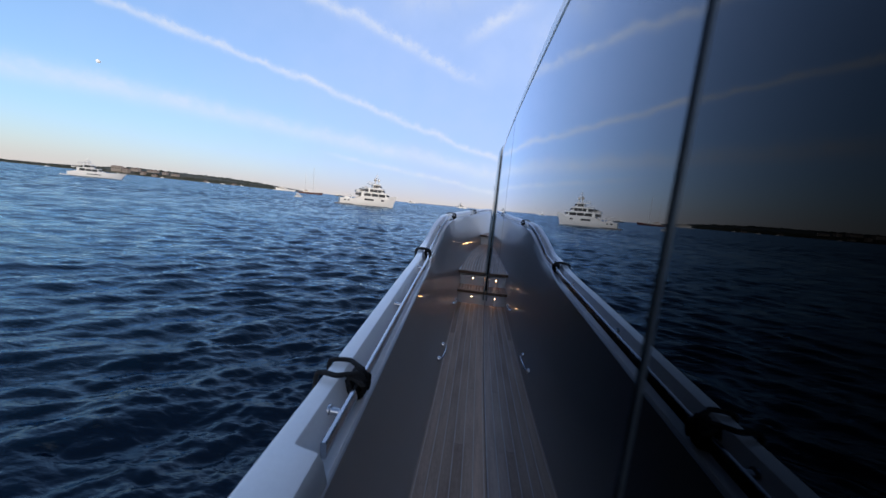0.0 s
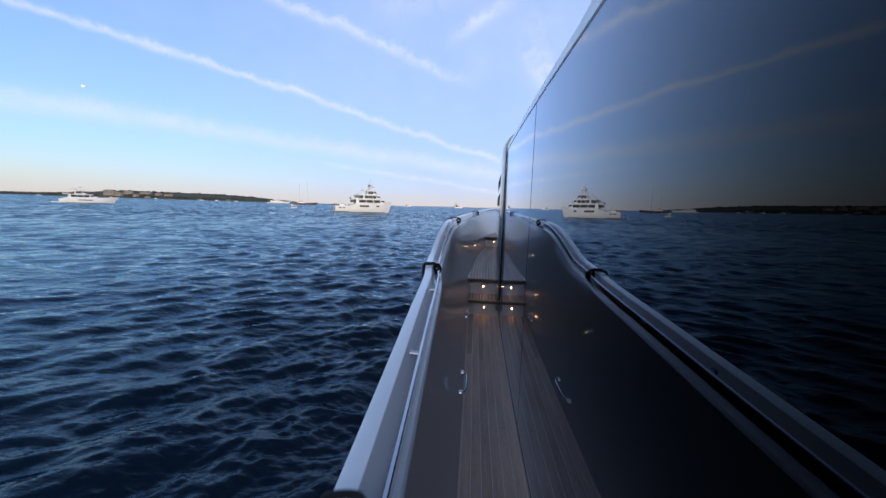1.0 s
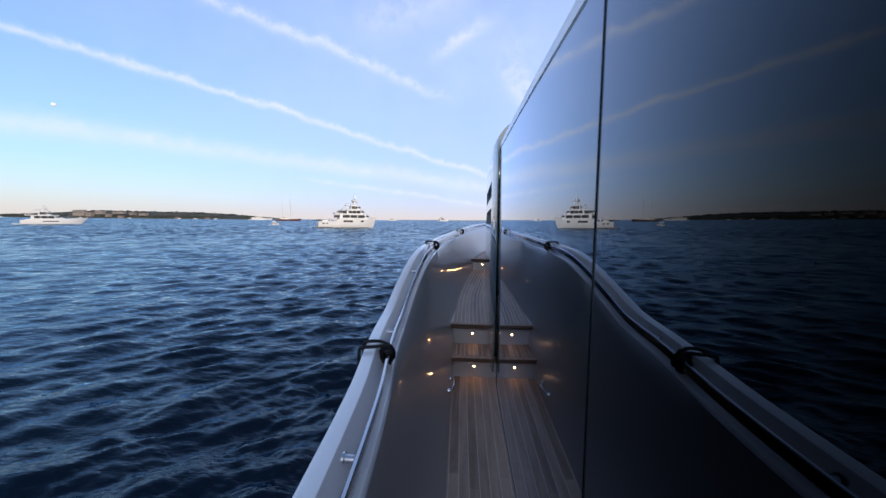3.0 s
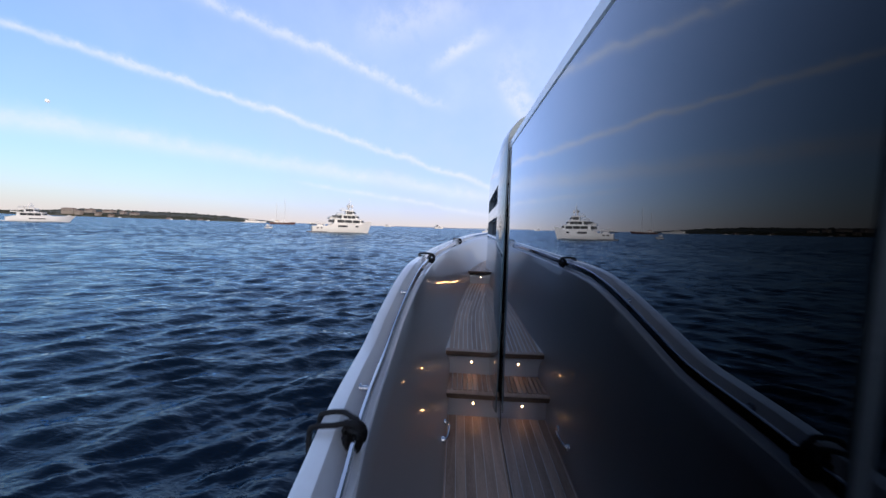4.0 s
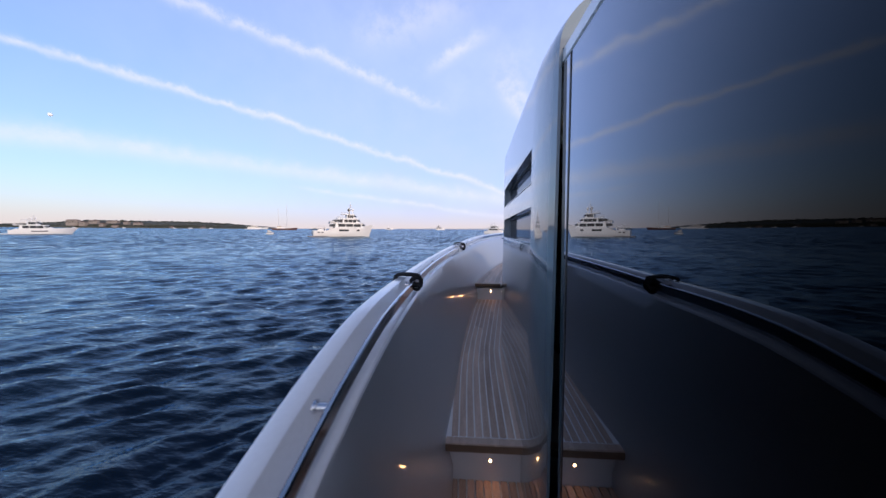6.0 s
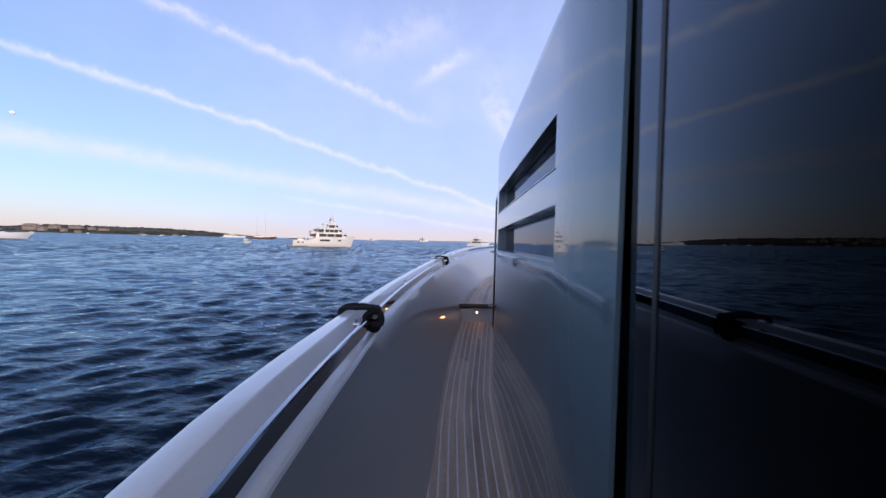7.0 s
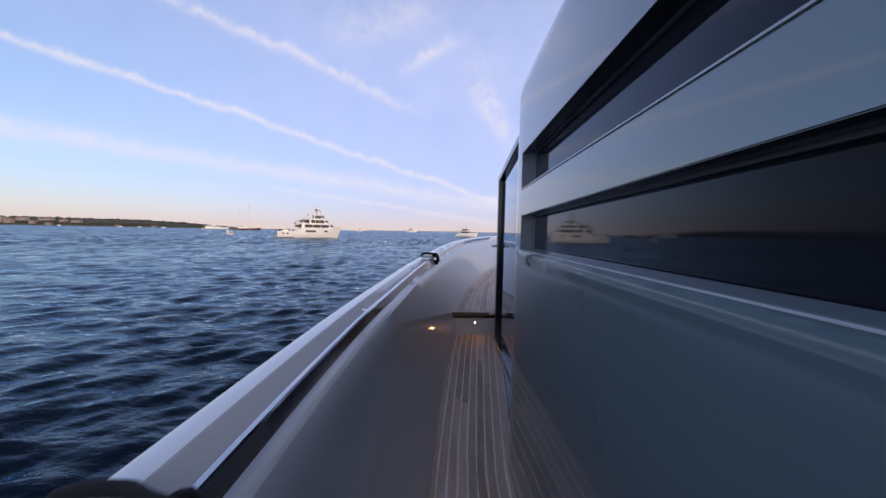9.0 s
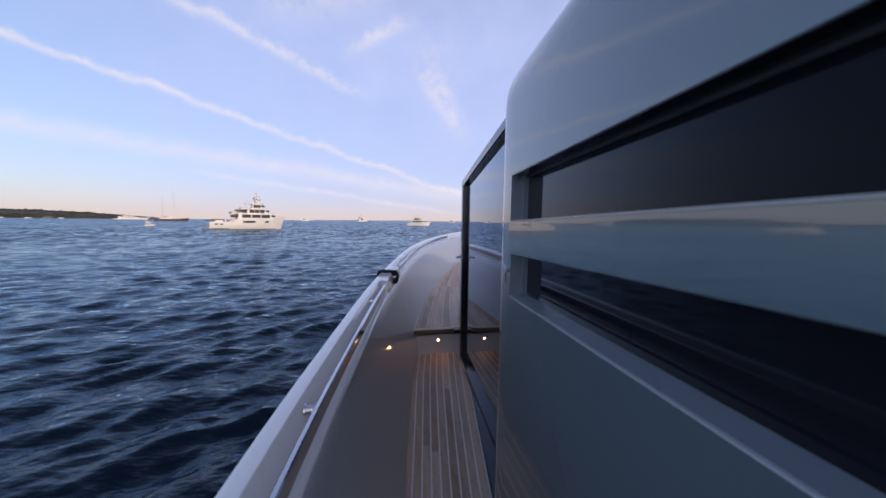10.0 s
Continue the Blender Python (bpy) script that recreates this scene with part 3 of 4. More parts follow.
box(bm, (house_x(5.68) - 0.006, 5.662, LOW_Z), (house_x(5.68) + 0.02, 5.68, roof_z(5.68) - 0.02), 0.002)
tagged(part("frame_joint", bm, FRAME), "black seal between glass wall and painted panel", "frame", kind="structure")
wall_strip("trim_bead", 5.466, 5.476, lambda y: LOW_Z + 0.02, lambda y: roof_z(y) - 0.002, lambda y: house_x(y) - 0.002, 0.006, RUBBER, lean=LEAN,
           label="thin black seal near the end of the glass", category="trim", kind="structure")
# room behind the glass, dark, with a drawn curtain
bm = bmesh.new()
box(bm, (0.9, -3.9, 2.2), (0.95, 8.0, 4.6))
tagged(part("wall_inner", bm, DARKROOM), "dark panelled inner wall of the deckhouse", "wall", kind="structure")
bm = bmesh.new()
box(bm, (0.84, -3.9, 2.30), (2 * CENTRE - 0.2, 8.3, 2.36))
tagged(part("floor_cabin", bm, DARKROOM), "dark cabin floor inside the deckhouse", "floor", kind="structure")
rows = []
for y in spans(8.6, 13.4, 0.3):
    xa, xb, z = min(house_x(y) + 1.1, CENTRE), 2 * CENTRE - cap_x(y) - 0.17, fore_z(y) - 0.012
    rows.append([(xa, y, z), (max(xb, xa + 0.05), y, z), (max(xb, xa + 0.05), y, z - 0.05), (xa, y, z - 0.05)])
mesh_object("floor_bow", *loft(rows, True, True), TEAK, label="weathered teak foredeck across the bow", category="deck", kind="structure")
bm = bmesh.new()
box(bm, (-0.04, -3.95, 4.40), (2 * CENTRE - 0.1, 5.6, 4.54))
tagged(part("ceiling", bm, WHITE), "white deckhouse roof", "roof", kind="structure")
bm = bmesh.new()
box(bm, (2 * CENTRE - 0.15, -3.95, 2.3), (2 * CENTRE - 0.05, 8.3, 4.6))
tagged(part("wall_far", bm, WHITE), "white far side of the deckhouse", "wall", kind="structure")
bm = bmesh.new()
box(bm, (0.1, -4.0, 2.3), (2 * CENTRE - 0.1, -3.93, 4.6))
tagged(part("wall_aft", bm, WHITE), "white aft wall of the deckhouse", "wall", kind="structure")
for y0, y1 in ((1.85, 2.25), (3.25, 3.70), (3.88, 4.2)):
    rows = []
    for y in spans(y0, y1, 0.012):
        x = house_x(y) + 0.16 + 0.022 * math.sin((y - y0) * 88) + 0.008 * math.sin((y - y0) * 31)
        rows.append([(x, y, LOW_Z + 0.03), (x + 0.004, y, 3.5), (x, y, 4.49)])
    cu = mesh_object("curtain", *loft(rows), CURTAIN, smooth=60, label="pale pleated curtain drawn aside behind tinted glass", category="curtain", group="curtains behind the glass")
    so = cu.modifiers.new("thickness", "SOLIDIFY")
    so.thickness = 0.003

# ---------------------------------------------------------------- the house side: painted panel with two recessed windows
PAN0, PAN1 = 5.555, 7.03


VENT_GLASS = glass_material("recessed_window_glass", (0.012, 0.0125, 0.018), 0.62, 2.8, True)


def panel_x(y):
    return house_x(y) - 0.046


VENTS = ((5.838, 6.925, lambda y: 4.086 - 0.026 * (y - 5.84), lambda y: 4.237 - 0.037 * (y - 5.84)),
         (5.826, 6.912, lambda y: 3.831, lambda y: 3.988 - 0.024 * (y - 5.84)))


def shoulder(y):
    return 4.50 - 0.055 * (y - 5.55)


def panel_profile(y, inset=0.0):
    """Outer points (x, z) of the panel at y, from the deck to the roof."""
    x = panel_x(y) + inset
    pts = [(x, upper_z(y) - 0.25), (x, upper_z(y) + 0.3)]
    for k in range(13):
        a = math.pi / 2 * k / 12
        pts.append((x + 0.22 * (1 - math.cos(a)), shoulder(y) + 0.20 * math.sin(a)))
    return pts


v0, v1 = VENTS
yv = sorted(set([PAN0, PAN0 + 0.004, PAN0 + 0.03, v0[0], v0[1], v1[0], v1[1], PAN1 - 0.03, PAN1 - 0.012, PAN1] + spans(PAN0 + 0.05, PAN1 - 0.05, 0.12)))
verts, faces, index = [], [], {}


def vert(x, y, z):
    k = (round(x, 4), round(y, 4), round(z, 4))
    if k not in index:
        index[k] = len(verts)
        verts.append((x, y, z))
    return index[k]


def ease_in(y):
    """The panel dips towards the glass at its after end."""
    return 0.028 * max(0.0, (5.80 - y) / 0.245) ** 2.5


def zlevels(y):
    c = lambda f, v: f(min(max(y, v[0]), v[1]))
    return [upper_z(y) - 0.3, upper_z(y) + 0.4, c(v1[2], v1), c(v1[3], v1), c(v0[2], v0), c(v0[3], v0), shoulder(y)]


for i in range(len(yv) - 1):
    a, b = yv[i], yv[i + 1]
    ends = {PAN1: 0.035, PAN1 - 0.012: 0.012, PAN1 - 0.03: 0.002}
    ia, ib = ends.get(a, ease_in(a)), ends.get(b, ease_in(b))
    za, zb = zlevels(a), zlevels(b)
    for k in range(6):
        mid = (a + b) / 2
        if k == 4 and v0[0] < mid < v0[1] or k == 2 and v1[0] < mid < v1[1]:
            continue
        faces.append((vert(panel_x(a) + ia, a, za[k]), vert(panel_x(b) + ib, b, zb[k]), vert(panel_x(b) + ib, b, zb[k + 1]), vert(panel_x(a) + ia, a, za[k + 1])))
    pa = [(x, z) for x, z in panel_profile(a, ia)][2:]
    pb = [(x, z) for x, z in panel_profile(b, ib)][2:]
    for k in range(len(pa) - 1):
        faces.append((vert(pa[k][0], a, pa[k][1]), vert(pb[k][0], b, pb[k][1]), vert(pb[k + 1][0], b, pb[k + 1][1]), vert(pa[k + 1][0], a, pa[k + 1][1])))
    faces.append((vert(pa[-1][0], a, pa[-1][1]), vert(pb[-1][0], b, pb[-1][1]), vert(2.4, b, 4.80), vert(2.4, a, 4.80)))
# end faces, back to the glass line
for y, i0 in ((PAN0, 0.028), (PAN1, 0.035)):
    prof = [(panel_x(y) + i0, z) for z in zlevels(y)] + panel_profile(y, i0)[3:]
    for k in range(len(prof) - 1):
        (xa, za), (xb, zb) = prof[k], prof[k + 1]
        deep = 0.038 if y == PAN0 and zb < shoulder(y) + 0.01 else 0.30
        faces.append((vert(xa, y, za), vert(xb, y, zb), vert(max(xb, panel_x(y) + deep), y, zb), vert(max(xa, panel_x(y) + deep), y, za)))
panel = mesh_object("wall_panel", verts, faces, PANEL, smooth=30, label="glossy pearl-grey painted house panel with two recessed windows", category="wall", kind="structure")
for k, (ya, yb, lo, hi) in enumerate(VENTS):
    w = empty("window_%d" % (7 + k), (panel_x(ya), ya, lo(ya)), "slim dark window set deep in the grey panel", "window", "recessed windows", "structure")
    inv = w.matrix_world.inverted()
    pane = wall_strip("pane", ya + 0.002, yb - 0.002, lambda y: lo(y) - 0.02, lambda y: hi(y) + 0.02, lambda y: panel_x(y) + 0.050, 0.010, VENT_GLASS)
    # unseen dark sheet added behind the pane for the unlit room's shade
    back = wall_strip("dark_backing", ya - 0.02, yb + 0.02, lambda y: lo(y) - 0.04, lambda y: hi(y) + 0.04, lambda y: panel_x(y) + 0.16, 0.01, DARKROOM)
    edge = wall_strip("window_frame", ya + 0.001, yb - 0.001, lambda y: hi(y) - 0.007, lambda y: hi(y) - 0.0016, lambda y: panel_x(y) + 0.043, 0.006, TRIM_EDGE)
    # thin pale strip stands in for the highlight on the sill's edge
    sill = wall_strip("sill_glint", ya + 0.001, yb - 0.001, lambda y: lo(y) + 0.0005, lambda y: lo(y) + 0.0035, lambda y: panel_x(y) - 0.003, 0.007, EDGE_GLINT)
    rv, rf, yy = [], [], spans(ya, yb, 0.1)
    for y in yy:
        rv += [(panel_x(y) + 0.001, y, lo(y)), (panel_x(y) + 0.055, y, lo(y) + 0.008)]
    rf += [(2 * q, 2 * q + 1, 2 * q + 3, 2 * q + 2) for q in range(len(yy) - 1)]
    # black where the other recess faces are grey: shade put into the colour
    shaded_soffit = wall_strip("shaded_soffit", ya + 0.001, yb - 0.001, lambda y: hi(y) - 0.0015, lambda y: hi(y) + 0.02, lambda y: panel_x(y) + 0.0015, 0.054, FRAME)
    rv += [(panel_x(ya) + 0.001, ya, lo(ya)), (panel_x(ya) + 0.001, ya, hi(ya)), (panel_x(ya + 0.075) + 0.0495, ya + 0.075, hi(ya + 0.075)), (panel_x(ya + 0.075) + 0.0495, ya + 0.075, lo(ya + 0.075) + 0.007)]
    ramp_face = mesh_object("after_reveal", rv[-4:], [(0, 1, 2, 3)], PANEL)
    rv = rv[:-4]
    for y in (yb,):
        o = len(rv)
        rv += [(panel_x(y) + 0.001, y, lo(y)), (panel_x(y) + 0.001, y, hi(y)), (panel_x(y) + 0.055, y, hi(y)), (panel_x(y) + 0.055, y, lo(y) + 0.008)]
        rf.append((o, o + 1, o + 2, o + 3))
    reveal = mesh_object("reveal", rv, rf, REVEAL, smooth=30)
    jamb = wall_strip("jamb", yb - 0.012, yb - 0.001, lambda y: lo(y) + 0.008, lambda y: hi(y) - 0.002, lambda y: panel_x(y) + 0.036, 0.014, REVEAL)
    for o in (pane, back, edge, sill, reveal, shaded_soffit, jamb, ramp_face):
        o.parent, o.matrix_parent_inverse = w, inv

# ---------------------------------------------------------------- the framed side door ahead of the panel
def door_x(y):
    return house_x(y) + 0.100


def door_top(y):
    return 4.375 + 0.157 * (8.43 - y)


DOOR0, DOOR1 = 6.98, 8.43
door = empty("door_1", (door_x(DOOR1), DOOR1, upper_z(DOOR1)), "dark glass side door in a black frame with a steel latch", "door", kind="structure")
inv = door.matrix_world.inverted()
parts = [wall_strip("pane", DOOR0, DOOR1 - 0.05, lambda y: upper_z(y) + 0.02, lambda y: door_top(y) - 0.05, lambda y: door_x(y) + 0.03, 0.012, GLASS),
         wall_strip("top_frame", DOOR0, DOOR1, lambda y: door_top(y) - 0.055, lambda y: door_top(y), door_x, 0.07, FRAME, edge=0.006),
         wall_strip("front_post", DOOR1 - 0.055, DOOR1, lambda y: upper_z(y) - 0.05, lambda y: door_top(y) - 0.056, door_x, 0.07, FRAME, edge=0.006),
         wall_strip("sill", DOOR0, DOOR1 - 0.056, lambda y: upper_z(y) - 0.05, lambda y: upper_z(y) + 0.030, lambda y: door_x(y) - 0.01, 0.08, FRAME, edge=0.006)]
for o in parts:
    o.parent, o.matrix_parent_inverse = door, inv
rows = []
for y in spans(DOOR0 - 0.03, DOOR1 - 0.06, 0.15):
    xa, z = panel_x(y) + 0.018 + max(0.0, y - 6.9) * 0.115, upper_z(y)
    rows.append([(xa, y, z - 0.03), (xa, y, z + 0.010), (xa + 0.006, y, z + 0.014), (max(door_x(y) - 0.008, xa + 0.01), y, z + 0.014), (max(door_x(y) - 0.008, xa + 0.01), y, z - 0.03)])
sill_plate = mesh_object("threshold", *loft(rows, True, True), FRAME, smooth=30)
sill_plate.parent, sill_plate.matrix_parent_inverse = door, inv
bm = bmesh.new()
ly, lx = DOOR1 - 0.028, door_x(DOOR1) - 0.012
box(bm, (lx, ly - 0.03, 3.765), (lx + 0.02, ly + 0.03, 3.800), 0.004)
rod(bm, (lx + 0.006, ly, 3.78), (lx - 0.03, ly, 3.78), 0.009)
box(bm, (lx - 0.036, ly - 0.05, 3.772), (lx - 0.024, ly + 0.012, 3.788), 0.003)
latch = part("latch", bm, STEEL, label="polished steel latch", smooth=40)
latch.parent, latch.matrix_parent_inverse = door, inv
for y in spans(DOOR0 + 0.12, DOOR1 - 0.12, 0.22):
    bm = bmesh.new()
    rod(bm, (door_x(y) - 0.016, y, upper_z(y) + 0.012), (door_x(y) - 0.006, y, upper_z(y) + 0.012), 0.006, sides=10)
    o = part("bolt", bm, STEEL, smooth=40)
    o.parent, o.matrix_parent_inverse = door, inv
# front of the house beyond the door, raked inwards
rows = []
for k in range(17):
    a = math.pi / 2 * k / 16
    rows.append([(door_x(8.43) + 0.03 + 2.1 * (1 - math.cos(a)), 8.60 + 0.9 * math.sin(a), 3.0), (door_x(8.43) + 0.06 + 2.1 * (1 - math.cos(a)), 8.58 + 0.5 * math.sin(a), 3.75),
                 (door_x(8.43) + 0.12 + 2.1 * (1 - math.cos(a)), 8.56 - 0.3 * math.sin(a), 4.36), (2.4, 7.0, 4.7)])
mesh_object("wall_front", *loft(rows), PANEL, smooth=40, label="pearl-grey raked front of the deckhouse", category="wall", kind="structure")
rows = [[(door_x(y) + 0.03, y, door_top(y) - 0.01), (door_x(y) + 0.5, y, door_top(y) + 0.08), (2.4, y, 4.80 - 0.05 * (y - 6.98))] for y in spans(6.98, 8.60, 0.2)]
mesh_object("ceiling_fore", *loft(rows), PANEL, smooth=40, label="pearl-grey roof over the side door", category="roof", kind="structure")

# ---------------------------------------------------------------- step lamps
def step_lamp(x, y, z):
    lamp = empty("step_lamp", (x, y, z), "small round warm lamp set in a step riser", "lamp", "step lamps")
    bm = bmesh.new()
    rod(bm, (0, 0.004, 0), (0, -0.004, 0), 0.013, 0.012, sides=20)
    part("bezel", bm, STEEL, lamp, smooth=40)
    bm = bmesh.new()
    rod(bm, (0, -0.0035, 0), (0, -0.0062, 0), 0.0075, 0.006, sides=20)
    part("lens", bm, LENS, lamp, "glowing warm lens", smooth=40)
    d = bpy.data.lights.new("glow", "SPOT")
    d.energy, d.color, d.shadow_soft_size, d.spot_size, d.spot_blend = LAMP_POWER, (1.0, 0.43, 0.15), 0.012, radians(150), 0.8
    g = new("step_lamp_glow", d)
    g.matrix_world = look((x, y - 0.012, z), (x, y - 0.30, z - 0.28))


step_lamp(-0.290, STEP1_Y, 2.552)
step_lamp(-0.299, STEP2_Y, 2.75)
step_lamp(-0.066, STEP3_Y, 3.09)


# ---------------------------------------------------------------- low handles on the bulwark
def low_handle(y, length):
    """A bent steel handle on two feet, close above the deck."""
    x = deck_l(y) - 0.012
    h = empty("bulwark_handle", (x, y, 2.56), "bent polished steel handle low on the grey bulwark", "handle", "bulwark handles")
    pts = []
    for k in range(17):
        a = math.pi * k / 16
        pts.append((0.034 * math.sin(a) ** 0.6, -length / 2 * math.cos(a), 0.015 * math.sin(a)))
    tube("grip", pts, 0.008, STEEL, h, sides=10)
    for e in (-1, 1):
        bm = bmesh.new()
        rod(bm, (-0.012, e * length / 2, 0), (0.008, e * length / 2, 0), 0.02, sides=14)
        part("foot", bm, STEEL, h, smooth=40)


low_handle(3.85, 0.26)
low_handle(5.28, 0.18)


# ---------------------------------------------------------------- mooring cords round the cap
def cord(y, seed, spread=0.05, hang=0.5):
    rng = random.Random(seed)
    x0, z0 = cap_x(y), cap_z(y)
    ob = empty("cord", (x0, y, z0), "black rope tied round the white cap and grab rail", "rope", "ropes tied to the rail")
    inv = ob.matrix_world.inverted()

    def strand(pts, r=0.0072):
        s = tube("strand", pts, r, ROPE)
        s.parent, s.matrix_parent_inverse = ob, inv

    def smooth_path(ctrl, n=7):
        ctrl = [Vector(c) for c in ctrl]
        out = []
        for i in range(len(ctrl) - 1):
            p0, p1, p2, p3 = ctrl[max(i - 1, 0)], ctrl[i], ctrl[i + 1], ctrl[min(i + 2, len(ctrl) - 1)]
            for k in range(n):
                t = k / n
                out.append(0.5 * ((2 * p1) + (p2 - p0) * t + (2 * p0 - 5 * p1 + 4 * p2 - p3) * t * t + (3 * p1 - p0 - 3 * p2 + p3) * t ** 3))
        return out + [ctrl[-1]]

    # two turns over the cap, down outside and round under the rail
    for k, dy in enumerate((-spread / 2, spread / 2)):
        j = rng.uniform(-0.008, 0.008)
        strand(smooth_path([(x0 + 0.05, y + dy * 1.4, z0 - hang), (x0 - 0.004, y + dy * 1.2, z0 - 0.12), (x0 - 0.011, y + dy, z0 - 0.01), (x0 + 0.006, y + dy, z0 + 0.010),
                            (x0 + 0.05, y + dy + j, z0 + 0.012), (x0 + 0.075, y + dy * 0.6 + j, z0 + 0.011), (x0 + 0.105, y + dy * 0.3, z0 + 0.006),
                            (x0 + 0.117, y + dy * 0.3, z0 - 0.02), (x0 + 0.108, y + dy * 0.2, z0 - 0.062), (x0 + 0.084, y + dy * 0.4, z0 - 0.058),
                            (x0 + 0.076, y + dy * 0.6, z0 - 0.02)]))
    # the knot: a tangle of turns about the rail
    ctrl = []
    for k in range(15):
        a = k * 2.2 + rng.uniform(-0.3, 0.3)
        r = 0.030 + rng.uniform(-0.006, 0.006)
        ctrl.append((x0 + 0.094 + r * math.cos(a) * 0.9, y + rng.uniform(-0.028, 0.028), z0 - 0.024 + r * math.sin(a)))
    strand(smooth_path(ctrl, 6), 0.0066)
    # loose end
    strand(smooth_path([(x0 + 0.09, y, z0 + 0.006), (x0 + 0.112, y + 0.015, z0 - 0.002), (x0 + 0.122, y + 0.022, z0 - 0.03), (x0 + 0.118, y + 0.018, z0 - 0.055)]), 0.005)


cord(2.21, 1, 0.075)
cord(4.11, 2, 0.06)
cord(5.99, 3, 0.045)
cord(8.07, 4, 0.05)

# ---------------------------------------------------------------- sea
N_RING = 780
rng = np.random.RandomState(5)
ang = np.concatenate([np.linspace(radians(-105), radians(25), 800, endpoint=False), np.linspace(radians(25), radians(255), 150, endpoint=False)])
N_ANG = len(ang)
rad = np.concatenate([[0.3], 1.6 * (4700 / 1.6) ** (np.arange(N_RING) / (N_RING - 1))])
RR, AA = np.meshgrid(rad, ang, indexing="ij")
X, Y = -0.5 + RR * np.sin(AA), 4.0 + RR * np.cos(AA)
cell = np.maximum(RR * radians(0.163), RR * 0.0103)
Z = np.zeros_like(X)
for _ in range(190):
    wl = 0.16 * (18 ** rng.rand())
    th = radians(115) + rng.randn() * 0.52
    amp = WAVES * wl ** 0.84 * (0.5 + rng.rand())
    fade = np.clip((wl / cell - 2.2) / 3.0, 0, 1)
    ph = (X * np.cos(th) + Y * np.sin(th)) * 2 * np.pi / wl + rng.rand() * 6.28
    # peaked crests, flat troughs
    Z += fade * amp * (np.exp(0.9 * np.sin(ph)) - 1.21)
# gusts: patches of livelier and calmer water
G = 1 + 0.35 * np.sin(X * 0.11 + 1.3 * np.sin(Y * 0.07)) * np.sin(Y * 0.09 + 0.8)
Z *= G * np.clip((4500 - RR) / 4000, 0, 1)
verts = np.stack([X, Y, Z], -1).reshape(-1, 3)
i, j = np.meshgrid(np.arange(len(rad) - 1), np.arange(N_ANG), indexing="ij")
a, b = i * N_ANG + j, i * N_ANG + (j + 1) % N_ANG
quads = np.stack([a, b, b + N_ANG, a + N_ANG], -1).reshape(-1, 4)
me = bpy.data.meshes.new("water")
me.vertices.add(len(verts))
me.vertices.foreach_set("co", verts.ravel())
me.loops.add(quads.size)
me.loops.foreach_set("vertex_index", quads.ravel().astype(np.int32))
me.polygons.add(len(quads))
me.polygons.foreach_set("loop_start", np.arange(0, quads.size, 4, dtype=np.int32))
me.update(calc_edges=True)
me.shade_smooth()
me.materials.append(SEA)
tagged(new("water", me), "dark blue choppy sea reaching the horizon", "sea", kind="structure")


# ---------------------------------------------------------------- ships at anchor
def hull_rows(length, beam, free, bow_rise, rake, low_stern, waist=0.10):
    """Sections along x from stern (0) to bow (length)."""
    rows = []
    for k in range(25):
        f = k / 24
        half = beam / 2 * (0.86 + 0.14 * math.sin(math.pi * min(f * 1.6, 1) / 2)) * (1 - max(0, (f - 0.62) / 0.38) ** 2.1)
        half = max(half, 0.02)
        top = free * (low_stern + (1 - low_stern) * min(1, max(0, (f - waist) / 0.08))) + bow_rise * max(0, (f - 0.45) / 0.55) ** 1.8
        x = f * length
        lean = rake * max(0, f - 0.6) / 0.4
        rows.append([(x + lean, half, top), (x + lean * 0.5, half * 0.97, top * 0.5), (x, half * 0.82, 0.0), (x, half * 0.6, -0.6), (x, -half * 0.6, -0.6),
                     (x, -half * 0.82, 0.0), (x + lean * 0.5, -half * 0.97, top * 0.5), (x + lean, -half, top)])
    return rows


def tier(bm, x0, x1, half, z0, z1, rake_front, rake_back=0.3, n=10):
    """One deckhouse storey, rounded at its front."""
    ring = []
    for z, sx in ((z0, 0), (z1, 1)):
        pts = []
        for k in range(n + 1):
            a = -math.pi / 2 + math.pi * k / n
            pts.append((x1 - sx * rake_front - half * 0.8 + half * 0.8 * math.cos(a), half * math.sin(a), z))
        pts += [(x0 + sx * rake_back, half, z), (x0 + sx * rake_back, -half, z)]
        ring.append([bm.verts.new(p) for p in pts])
    k = len(ring[0])
    for q in range(k):
        bm.faces.new((ring[0][q], ring[0][(q + 1) % k], ring[1][(q + 1) % k], ring[1][q]))
    bm.faces.new(ring[1])
    bm.faces.new(ring[0])


